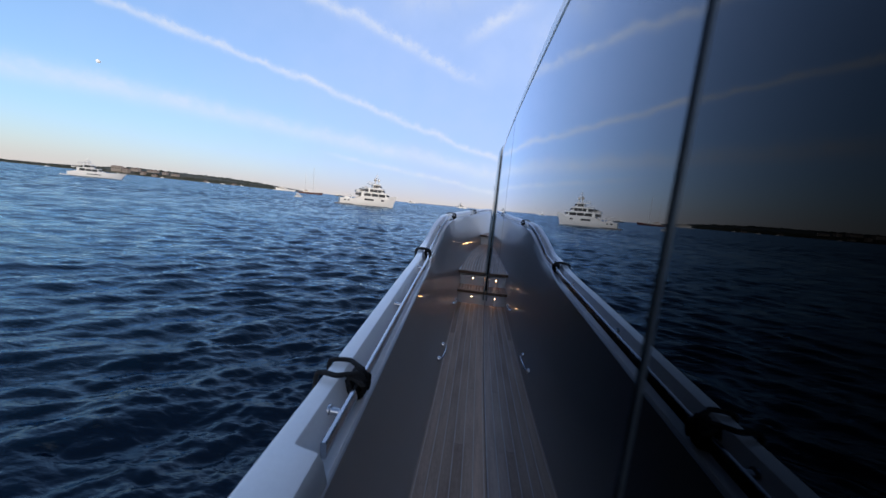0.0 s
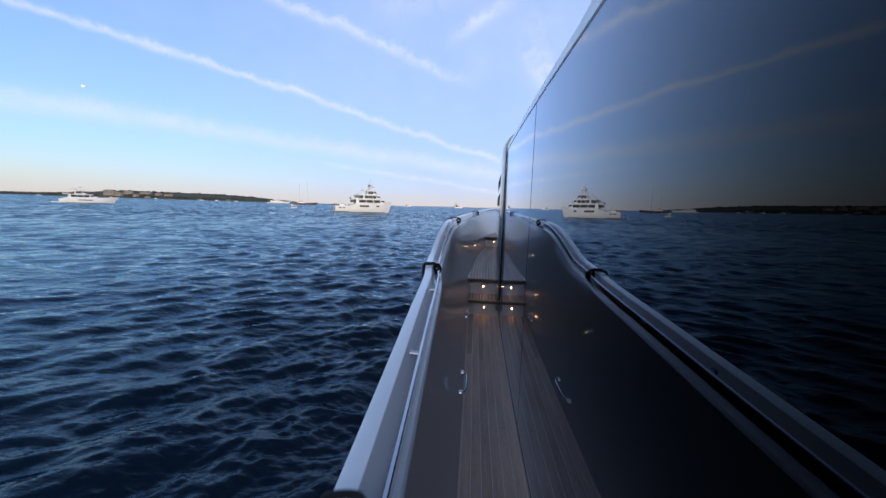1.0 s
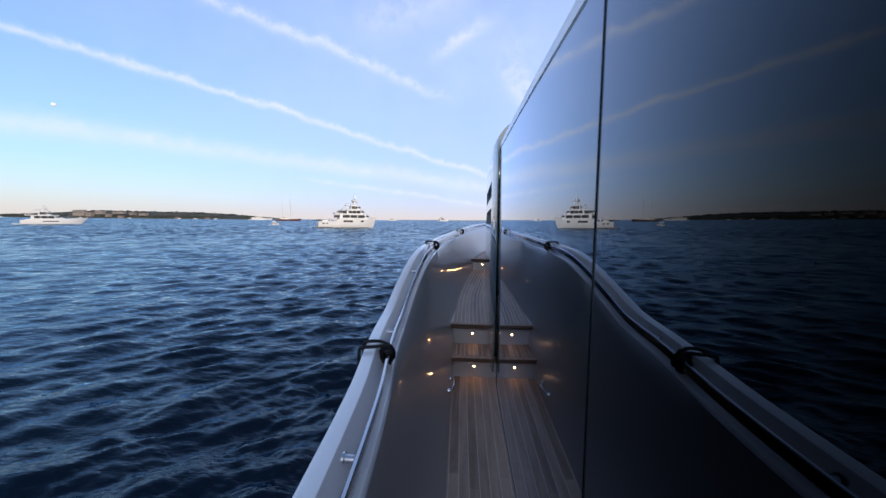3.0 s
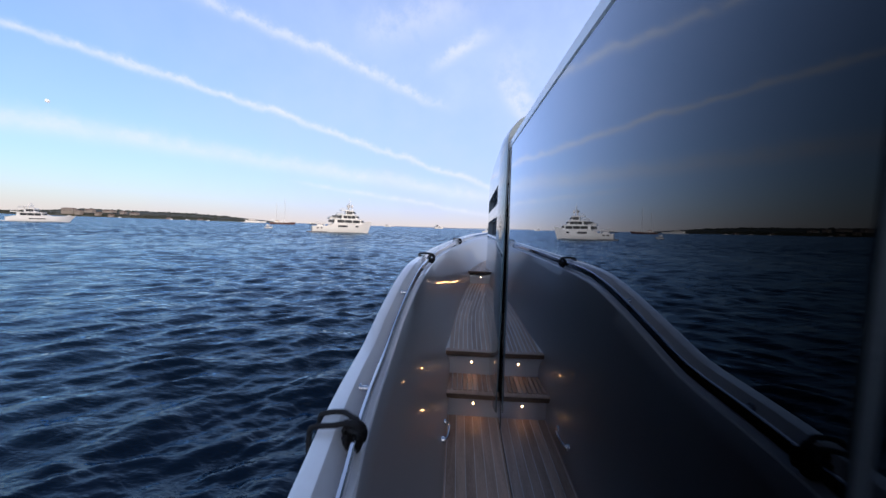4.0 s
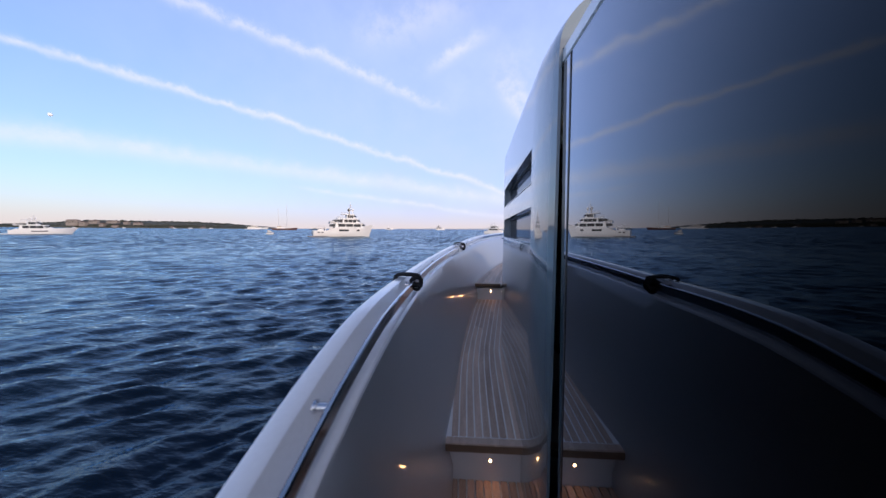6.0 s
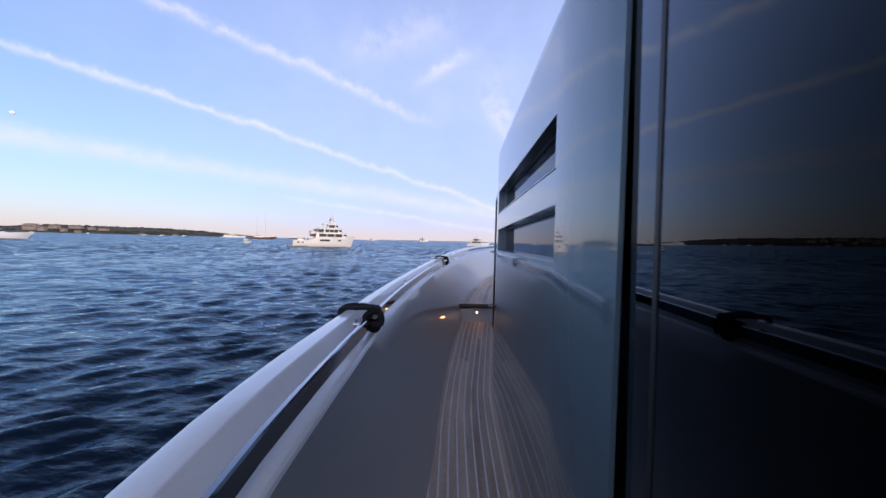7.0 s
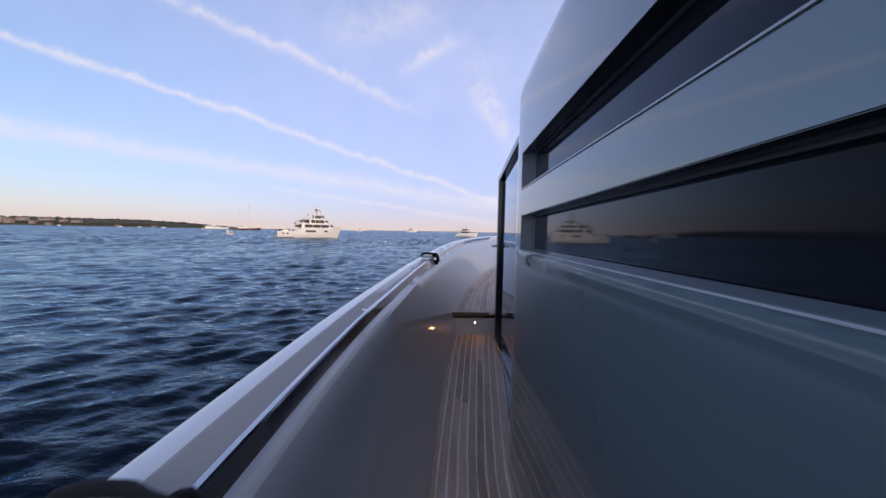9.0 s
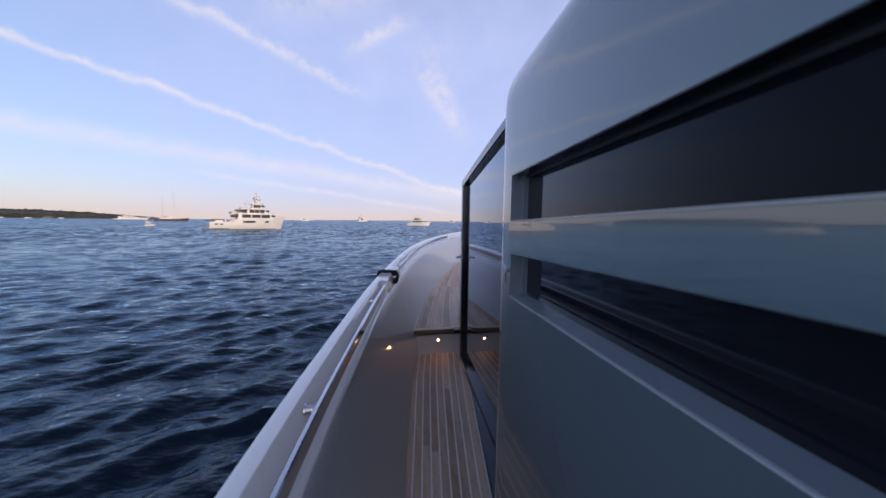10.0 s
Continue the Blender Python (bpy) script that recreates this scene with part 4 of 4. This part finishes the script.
def motor_yacht(name, at, turn, length, beam, free, tiers, label, bow_rise=2.0, rake=3.0, low_stern=0.35, mast=6.0, hull_mat=SHIP_WHITE, tier_h=2.4, domes=2, hull_windows=(), waist=0.10, group="ships at anchor"):
    """tiers: (x0, x1, half width) as fractions of length and beam, bottom up."""
    ship = empty(name, at, label, "ship", group, turn=turn)
    mesh_object("hull", *loft(hull_rows(length, beam, free, bow_rise, rake, low_stern, waist), False, True), hull_mat, ship, smooth=40)
    rows = [[(p[0], p[1] * 1.004, p[2]) for p in ((r[2][0], r[2][1] + 0.03, 0.45), (r[2][0], r[2][1] + 0.03, -0.05), (r[5][0], r[5][1] - 0.03, -0.05), (r[5][0], r[5][1] - 0.03, 0.45))]
            for r in hull_rows(length, beam, free, bow_rise, rake, low_stern, waist)[:23]]
    mesh_object("boot_stripe", *loft(rows, True, True), SHIP_BLUE, ship)
    deck = [[(r[0][0] + 0.05, r[0][1] * 0.94, r[0][2] - 0.5), (r[7][0] + 0.05, r[7][1] * 0.94, r[7][2] - 0.5)] for r in hull_rows(length, beam, free, bow_rise, rake, low_stern, waist)]
    mesh_object("deck", *loft(deck), SHIP_TEAK, ship)
    for a, b, lo, hi in hull_windows:
        for s in (-1, 1):
            bm = bmesh.new()
            side = beam / 2 * (1 - max(0, ((a + b) / 2 - 0.62) / 0.38) ** 2.1) * 0.965
            box(bm, (a * length, s * side - 0.10, lo), (b * length, s * side + 0.10, hi), 0.03)
            part("hull_window", bm, SHIP_DARK, ship)
    z = free
    for k, (a, b, w) in enumerate(tiers):
        x0, x1, half = a * length, b * length, w * beam / 2
        bm = bmesh.new()
        tier(bm, x0, x1, half, z - 0.5, z + tier_h, tier_h * 0.55)
        st = part("deckhouse", bm, SHIP_WHITE, ship, smooth=40)
        # band of windows cut by white mullions
        n = max(3, int((x1 - x0) * 0.55 / 2.2))
        wx0, wx1 = x0 + (x1 - x0) * 0.10, x1 - half * 0.8 - tier_h * 0.3
        for s in (-1, 1):
            for q in range(n):
                p0 = wx0 + (wx1 - wx0) * q / n
                p1 = wx0 + (wx1 - wx0) * (q + 0.92) / n
                bm = bmesh.new()
                box(bm, (p0, s * half - 0.05, z + tier_h * 0.16), (p1, s * half + 0.06, z + tier_h * 0.90))
                part("window", bm, SHIP_DARK, st)
        bm = bmesh.new()
        tier(bm, x1 - half * 1.5, x1 + 0.06, half * 0.97, z + tier_h * 0.40, z + tier_h * 0.80, tier_h * 0.2, 0.1)
        part("windscreen", bm, SHIP_DARK, st)
        # overhanging deck above, with its bulwark
        bm = bmesh.new()
        tier(bm, x0 - 0.08 * length, x1 - tier_h * 0.2, half * 1.10, z + tier_h, z + tier_h + 0.28, 0.1, 0.0)
        part("roof", bm, SHIP_WHITE, st, smooth=40)
        for s in (-1, 1):
            bm = bmesh.new()
            for q in range(9):
                p = x0 - 0.075 * length + 0.13 * length * q / 8
                rod(bm, (p, s * half * 1.07, z + tier_h + 0.2), (p, s * half * 1.07, z + tier_h + 1.15), 0.035, sides=5)
            rod(bm, (x0 - 0.075 * length, s * half * 1.07, z + tier_h + 1.15), (x0 + 0.055 * length, s * half * 1.07, z + tier_h + 1.15), 0.04, sides=5)
            part("railing", bm, SHIP_GREY, st)
        z += tier_h + 0.28
    a, b, w = tiers[-1]
    mx = (a + (b - a) * 0.45) * length
    bm = bmesh.new()
    rod(bm, (mx - 0.6, 0, z - 0.1), (mx, 0, z + mast * 0.6), mast * 0.05, mast * 0.025, sides=8)
    rod(bm, (mx, 0, z + mast * 0.55), (mx, 0, z + mast), mast * 0.014, mast * 0.008, sides=6)
    for zz, ww in ((0.32, 1.9), (0.55, 1.4), (0.72, 0.8)):
        rod(bm, (mx - 0.2, -ww, z + mast * zz), (mx - 0.2, ww, z + mast * zz), 0.10, sides=6)
        rod(bm, (mx - ww * 0.8, 0, z + mast * zz), (mx + ww * 0.8, 0, z + mast * zz), 0.10, sides=6)
    part("mast", bm, SHIP_WHITE, ship, smooth=40)
    for q in range(domes):
        bm = bmesh.new()
        s = 1 if q % 2 else -1
        bmesh.ops.create_uvsphere(bm, u_segments=12, v_segments=8, radius=mast * 0.12, matrix=Matrix.Translation((mx + s * mast * 0.18 + 0.1, s * w * beam * 0.18, z + mast * 0.36)))
        rod(bm, (mx + s * mast * 0.18 + 0.1, s * w * beam * 0.18, z - 0.1), (mx + s * mast * 0.18 + 0.1, s * w * beam * 0.18, z + mast * 0.30), 0.18, sides=7)
        part("radar_dome", bm, SHIP_WHITE, ship, smooth=40)
    return ship


def facing(x, y, lean=0.0):
    """Turn that lays a ship's side square to someone on the side deck, bow to starboard of the view; lean swings the bow away."""
    return -math.degrees(math.atan2(-x - 0.4, y - 4.0)) * -1 + lean


explorer = motor_yacht("explorer_yacht", (-67.2, 140.5, 0), facing(-54.5, 140.5, 12), 25.6, 5.5, 4.4,
                       ((0.36, 0.93, 0.92), (0.49, 0.84, 0.82), (0.57, 0.77, 0.62)), "large pale grey explorer motor yacht at anchor with stacked white decks", bow_rise=1.2,
                       rake=2.1, low_stern=0.66, waist=0.27, mast=5.8, hull_mat=SHIP_GREY, tier_h=1.78, domes=3, hull_windows=((0.43, 0.60, 2.6, 3.45), (0.69, 0.80, 2.7, 3.45)))
bm = bmesh.new()
box(bm, (-1.9, -2.25, -0.2), (6.4, 2.6, 0.5), 0.05)
part("swim_platform", bm, SHIP_BLUE, explorer, "dark low swim platform")
bm = bmesh.new()
rod(bm, (5.4, -1.0, 2.6), (5.4, -1.0, 4.5), 0.28, 0.22, sides=8)
rod(bm, (5.4, -1.0, 4.4), (1.9, -1.2, 5.1), 0.2, 0.12, sides=8)
part("crane", bm, SHIP_WHITE, explorer, smooth=40)
bm = bmesh.new()
box(bm, (1.9, -1.0, 2.5), (4.9, 1.0, 3.55), 0.4)
part("deck_tender", bm, SHIP_WHITE, explorer, "white tender stowed on the after deck", smooth=40)
for x0, x1 in ((1.7, 2.7), (3.4, 4.3)):
    for side in (-1, 1):
        bm = bmesh.new()
        box(bm, (x0, side * 2.52 - 0.06, 1.8), (x1, side * 2.52 + 0.06, 2.3), 0.03)
        part("scupper", bm, SHIP_DARK, explorer)
# solid dark boxes put in for the shade under the after overhangs
for k, (x0, x1, z) in enumerate(((7.6, 11.2, 4.75), (9.0, 13.4, 6.85))):
    bm = bmesh.new()
    box(bm, (x0, -2.3 + k * 0.25, z), (x1, 2.3 - k * 0.25, z + 1.1))
    part("after_lounge_shade", bm, SHIP_DARK, explorer, "open lounge under the deck overhang, its shade a dark box")
bm = bmesh.new()
box(bm, (7.1, -2.0, 6.3), (10.9, 2.0, 7.2), 0.3)
part("boat_deck_locker", bm, SHIP_GREY, explorer, smooth=40)
cruiser = motor_yacht("motor_yacht", (-214.5, 139, 0), facing(-202, 139, 4), 19.4, 5.0, 2.7, ((0.16, 0.66, 0.90), (0.28, 0.52, 0.72)), "long low white motor yacht at anchor before the island",
                      bow_rise=0.75, rake=2.6, low_stern=0.78, mast=3.2, tier_h=1.62, waist=0.05, hull_windows=((0.34, 0.60, 1.3, 1.75),))
bm = bmesh.new()
box(bm, (-2.6, -2.2, 0.1), (0.4, 2.2, 0.42), 0.08)
part("bathing_platform", bm, SHIP_WHITE, cruiser)
bm = bmesh.new()
for side in (-1, 1):
    rod(bm, (7.2, side * 1.5, 5.1), (5.6, side * 1.4, 7.0), 0.22, 0.16, sides=6)
rod(bm, (5.6, -1.4, 7.0), (5.6, 1.4, 7.0), 0.18, sides=6)
part("radar_arch", bm, SHIP_WHITE, cruiser, smooth=40)
bm = bmesh.new()
tier(bm, 10.0, 15.6, 1.7, 2.2, 4.0, 3.6, 0.1)
part("coach_roof", bm, SHIP_WHITE, cruiser, smooth=40)
motor_yacht("motor_yacht", (-650, 900, 0), facing(-630, 900, 0), 60, 11, 4.5, ((0.15, 0.75, 0.9), (0.30, 0.6, 0.75)), "distant sleek white motor yacht", bow_rise=1.5, rake=6.0, mast=6.0, tier_h=2.8)
motor_yacht("motor_yacht", (-370, 1500, 0), facing(-355, 1500, 0), 34, 8, 3.5, ((0.2, 0.7, 0.9), (0.3, 0.55, 0.7)), "tiny far-off white motor yacht", mast=9.0, tier_h=3.0)
motor_yacht("motor_yacht", (-128, 1500, 0), facing(-105, 1500, 25), 52, 11, 5.5, ((0.15, 0.7, 0.9), (0.2, 0.6, 0.8), (0.25, 0.5, 0.7)), "far-off white motor yacht with a tall mast", mast=14.0, tier_h=4.0)
motor_yacht("motor_yacht", (20.5, 290, 0), facing(29, 290, -12), 19, 5.2, 2.9, ((0.18, 0.80, 0.92), (0.28, 0.66, 0.75)), "white trawler-style motor yacht seen from astern", bow_rise=0.8, rake=1.2,
            low_stern=0.8, mast=3.6, tier_h=1.9)
motor_yacht("motor_yacht", (305, 1500, 0), facing(320, 1500, 0), 30, 8, 4, ((0.2, 0.8, 0.9), (0.3, 0.6, 0.7)), "tiny far-off ship on the horizon", mast=6.0, tier_h=3.0)
motor_yacht("motor_yacht", (-480, 950, 0), facing(-460, 950, 0), 48, 8, 2.6, ((0.25, 0.65, 0.8),), "distant low dark-hulled motor yacht", bow_rise=0.6, mast=4.0, hull_mat=SHIP_BLUE, tier_h=2.0)
motor_yacht("motor_yacht", (-118, 185, 0), facing(-100, 185, 30), 4.6, 2.0, 0.9, ((0.35, 0.7, 0.6),), "small white tender on the water near the yachts", bow_rise=0.25, rake=0.5, mast=0.6, tier_h=0.5, domes=0)


def ketch(at, turn, length=36):
    ship = empty("sailing_ketch", at, "dark red-brown wooden ketch with two bare masts at anchor", "sailing boat", "ships at anchor", turn=turn)
    mesh_object("hull", *loft(hull_rows(length, 7, 3.6, 1.2, 3.0, 0.95), False, True), SHIP_WOOD, ship, smooth=40)
    bm = bmesh.new()
    tier(bm, length * 0.18, length * 0.55, 2.3, 3.0, 5.2, 0.8)
    st = part("deckhouse", bm, SHIP_WHITE, ship, smooth=40)
    bm = bmesh.new()
    tier(bm, length * 0.22, length * 0.42, 2.0, 5.2, 7.2, 0.5)
    part("wheelhouse", bm, SHIP_TEAK, ship, smooth=40)
    for fx, h in ((0.28, 42), (0.62, 53)):
        bm = bmesh.new()
        rod(bm, (length * fx, 0, 1.8), (length * fx, 0, h), 0.42, 0.22, sides=8)
        rod(bm, (length * fx, -2.2, h * 0.6), (length * fx, 2.2, h * 0.6), 0.09, sides=6)
        m = part("mast", bm, SHIP_GREY, ship)
        bm = bmesh.new()
        for e in (-1, 1):
            rod(bm, (length * fx, 0, h * 0.97), (length * fx + e * length * 0.22, 0, 2.4), 0.03, sides=4)
            rod(bm, (length * fx, 0, h * 0.92), (length * fx, e * 3.1, 2.4), 0.03, sides=4)
        part("rigging", bm, SHIP_GREY, m)
        bm = bmesh.new()
        rod(bm, (length * fx - 0.3, 0, 7.6), (length * fx - length * 0.24, 0, 7.8), 0.3, 0.25, sides=8)
        part("boom", bm, SHIP_WHITE, ship)
    return ship


ketch((-376, 600, 0), facing(-360, 600, 0), 44)

# ---------------------------------------------------------------- island with pine woods, far hills
rng = random.Random(3)
ISLE = curve_of([(-3400, 9), (-2500, 14), (-2060, 16), (-1750, 30), (-1620, 40), (-1400, 37), (-1250, 35), (-1050, 27), (-950, 19), (-880, 9), (-860, 0)])
rows = []
for x in spans(-3400, -862, 9):
    h = max(0.2, ISLE(x) * 0.80)
    jag = h * 0.10 * noise.noise(Vector((x * 0.03, 0, 0))) + 3.0 * noise.noise(Vector((x * 0.11, 3, 0))) * min(1, h / 10)
    y = 1200 + 14 * noise.noise(Vector((x * 0.01, 9, 0)))
    rows.append([(x, y, -1), (x, y + 3, 2.2), (x, y + 12, h * 0.35), (x, y + 40, h * 0.72 + jag * 0.6), (x, y + 90, h + jag), (x, y + 200, h * 0.9), (x, y + 420, -1)])
mesh_object("island_ground", *loft(rows), SHORE, smooth=60, label="low rocky island on the horizon", category="island", kind="structure")
verts, faces = [], []
for _ in range(5200):
    x = rng.uniform(-3300, -872)
    h = max(0.2, ISLE(x) * 0.80)
    d = rng.uniform(0, 1) ** 1.3
    y = 1206 + d * 90
    zb = h * (0.12 + 0.80 * d)
    if h < 5 and rng.random() < 0.5:
        continue
    r, t = rng.uniform(3.0, 7.5) * min(1, 0.35 + h / 30), rng.uniform(3.5, 8) * min(1, 0.35 + h / 30)
    o = len(verts)
    for ring, (rr, zz) in enumerate(((0.8, 0.0), (1.0, 0.45), (0.55, 0.9))):
        for q in range(5):
            a = q * 1.2566 + ring * 0.5 + rng.uniform(-0.3, 0.3)
            k = rr * r * rng.uniform(0.75, 1.2)
            verts.append((x + math.cos(a) * k, y + math.sin(a) * k, zb + zz * t + rng.uniform(-0.6, 0.6)))
    verts.append((x, y, zb + t))
    for ring in range(2):
        for q in range(5):
            faces.append((o + ring * 5 + q, o + ring * 5 + (q + 1) % 5, o + ring * 5 + 5 + (q + 1) % 5, o + ring * 5 + 5 + q))
    for q in range(5):
        faces.append((o + 10 + q, o + 10 + (q + 1) % 5, o + 15))
mesh_object("pine_woods", verts, faces, WOODS, label="dark green pine woods covering the island", category="woods", kind="stuff")


def fort_block(x, w, z0, h, depth=14, roof=True):
    b = empty("fort_building", (x, 1196, z0), "pale stone fort building on the island's shore", "building", "fort buildings")
    bm = bmesh.new()
    box(bm, (0, 0, -4), (w, depth, h), 0.2)
    wall = part("wall", bm, STONE, b)
    if roof:
        bm = bmesh.new()
        for p in ((-0.5, -0.5), ):
            v = [bm.verts.new(c) for c in ((-0.6, -0.6, h), (w + 0.6, -0.6, h), (w + 0.6, depth + 0.6, h), (-0.6, depth + 0.6, h), (w * 0.12, depth / 2, h + 2.6), (w * 0.88, depth / 2, h + 2.6))]
            for f in ((0, 1, 5, 4), (2, 3, 4, 5), (1, 2, 5), (3, 0, 4), (0, 3, 2, 1)):
                bm.faces.new([v[q] for q in f])
        part("roof", bm, ROOFTILE, b)
    for q in range(int(w / 7)):
        bm = bmesh.new()
        box(bm, (2 + q * 7, -0.15, h * 0.45), (4 + q * 7, 0.1, h * 0.75))
        part("window", bm, SHIP_DARK, wall)


for x, w, z0, h in ((-1632, 52, 12, 19), (-1574, 26, 10, 13), (-1530, 34, 20, 9), (-1486, 18, 9, 8), (-1452, 46, 22, 5), (-1430, 22, 5, 5), (-1378, 18, 18, 6), (-1336, 30, 16, 5), (-1180, 12, 1, 5), (-1050, 14, 1, 4)):
    fort_block(x, w, z0, h)

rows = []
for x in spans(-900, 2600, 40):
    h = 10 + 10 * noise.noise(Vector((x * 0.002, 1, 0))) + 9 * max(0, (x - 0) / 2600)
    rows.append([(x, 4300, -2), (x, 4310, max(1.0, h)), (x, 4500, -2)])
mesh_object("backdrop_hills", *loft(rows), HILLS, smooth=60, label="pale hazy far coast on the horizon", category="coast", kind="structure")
for x, y, s in ((-1010, 1100, 9), (-1500, 1120, 10), (-1330, 1150, 8), (-1100, 1130, 7), (-930, 1100, 8), (-1900, 1150, 12)):
    b = empty("small_boat", (x, y, 0), "tiny white boat moored off the island", "boat", "boats off the island", turn=rng.uniform(-20, 20))
    mesh_object("hull", *loft(hull_rows(s * 1.6, 4.0, 1.7, 0.6, 1.0, 0.8), False, True), SHIP_WHITE, b, smooth=40)
    bm = bmesh.new()
    tier(bm, s * 0.4, s * 0.9, 1.4, 1.4, 3.4, 0.8)
    part("cabin", bm, SHIP_WHITE, b)

# ---------------------------------------------------------------- the moon
moon_dir = Vector((-5585, 3996, 1515)).normalized()
bm = bmesh.new()
bmesh.ops.create_uvsphere(bm, u_segments=24, v_segments=16, radius=15)
moon = part("moon", bm, material("moon_rock", (0.8, 0.8, 0.78), 0.9, vary=0.25, scale=0.03, fine=0.1, emit=(1.0, 0.98, 0.95, MOON)), smooth=60)
moon.location = Vector((-0.4, 4.0, 3.9)) + moon_dir * 4400
tagged(moon, "pale daytime moon low in the dusk sky", "moon", kind="structure")

# ---------------------------------------------------------------- deck planks
planking(floor_lower, -1.0, STEP1_Y - 0.002, lambda y: LOW_Z, 6, seam=0.0034)
planking(tread, STEP1_Y + 0.014, STEP2_Y - 0.002, lambda y: 2.646, 7, margin=0.11, right=lambda y: panel_x(y))
planking(floor_upper, STEP2_Y + 0.014, STEP3_Y - 0.002, upper_z, 7, margin=0.11, right=lambda y: panel_x(y) - 0.005 if y < 6.9 else panel_x(y) - 0.005 + (y - 6.9) * 0.115)
planking(floor_fore, STEP3_Y + 0.014, 12.5, fore_z, 12, margin=0.03, seam=0.0035, right=lambda y: house_x(y) + 0.6)
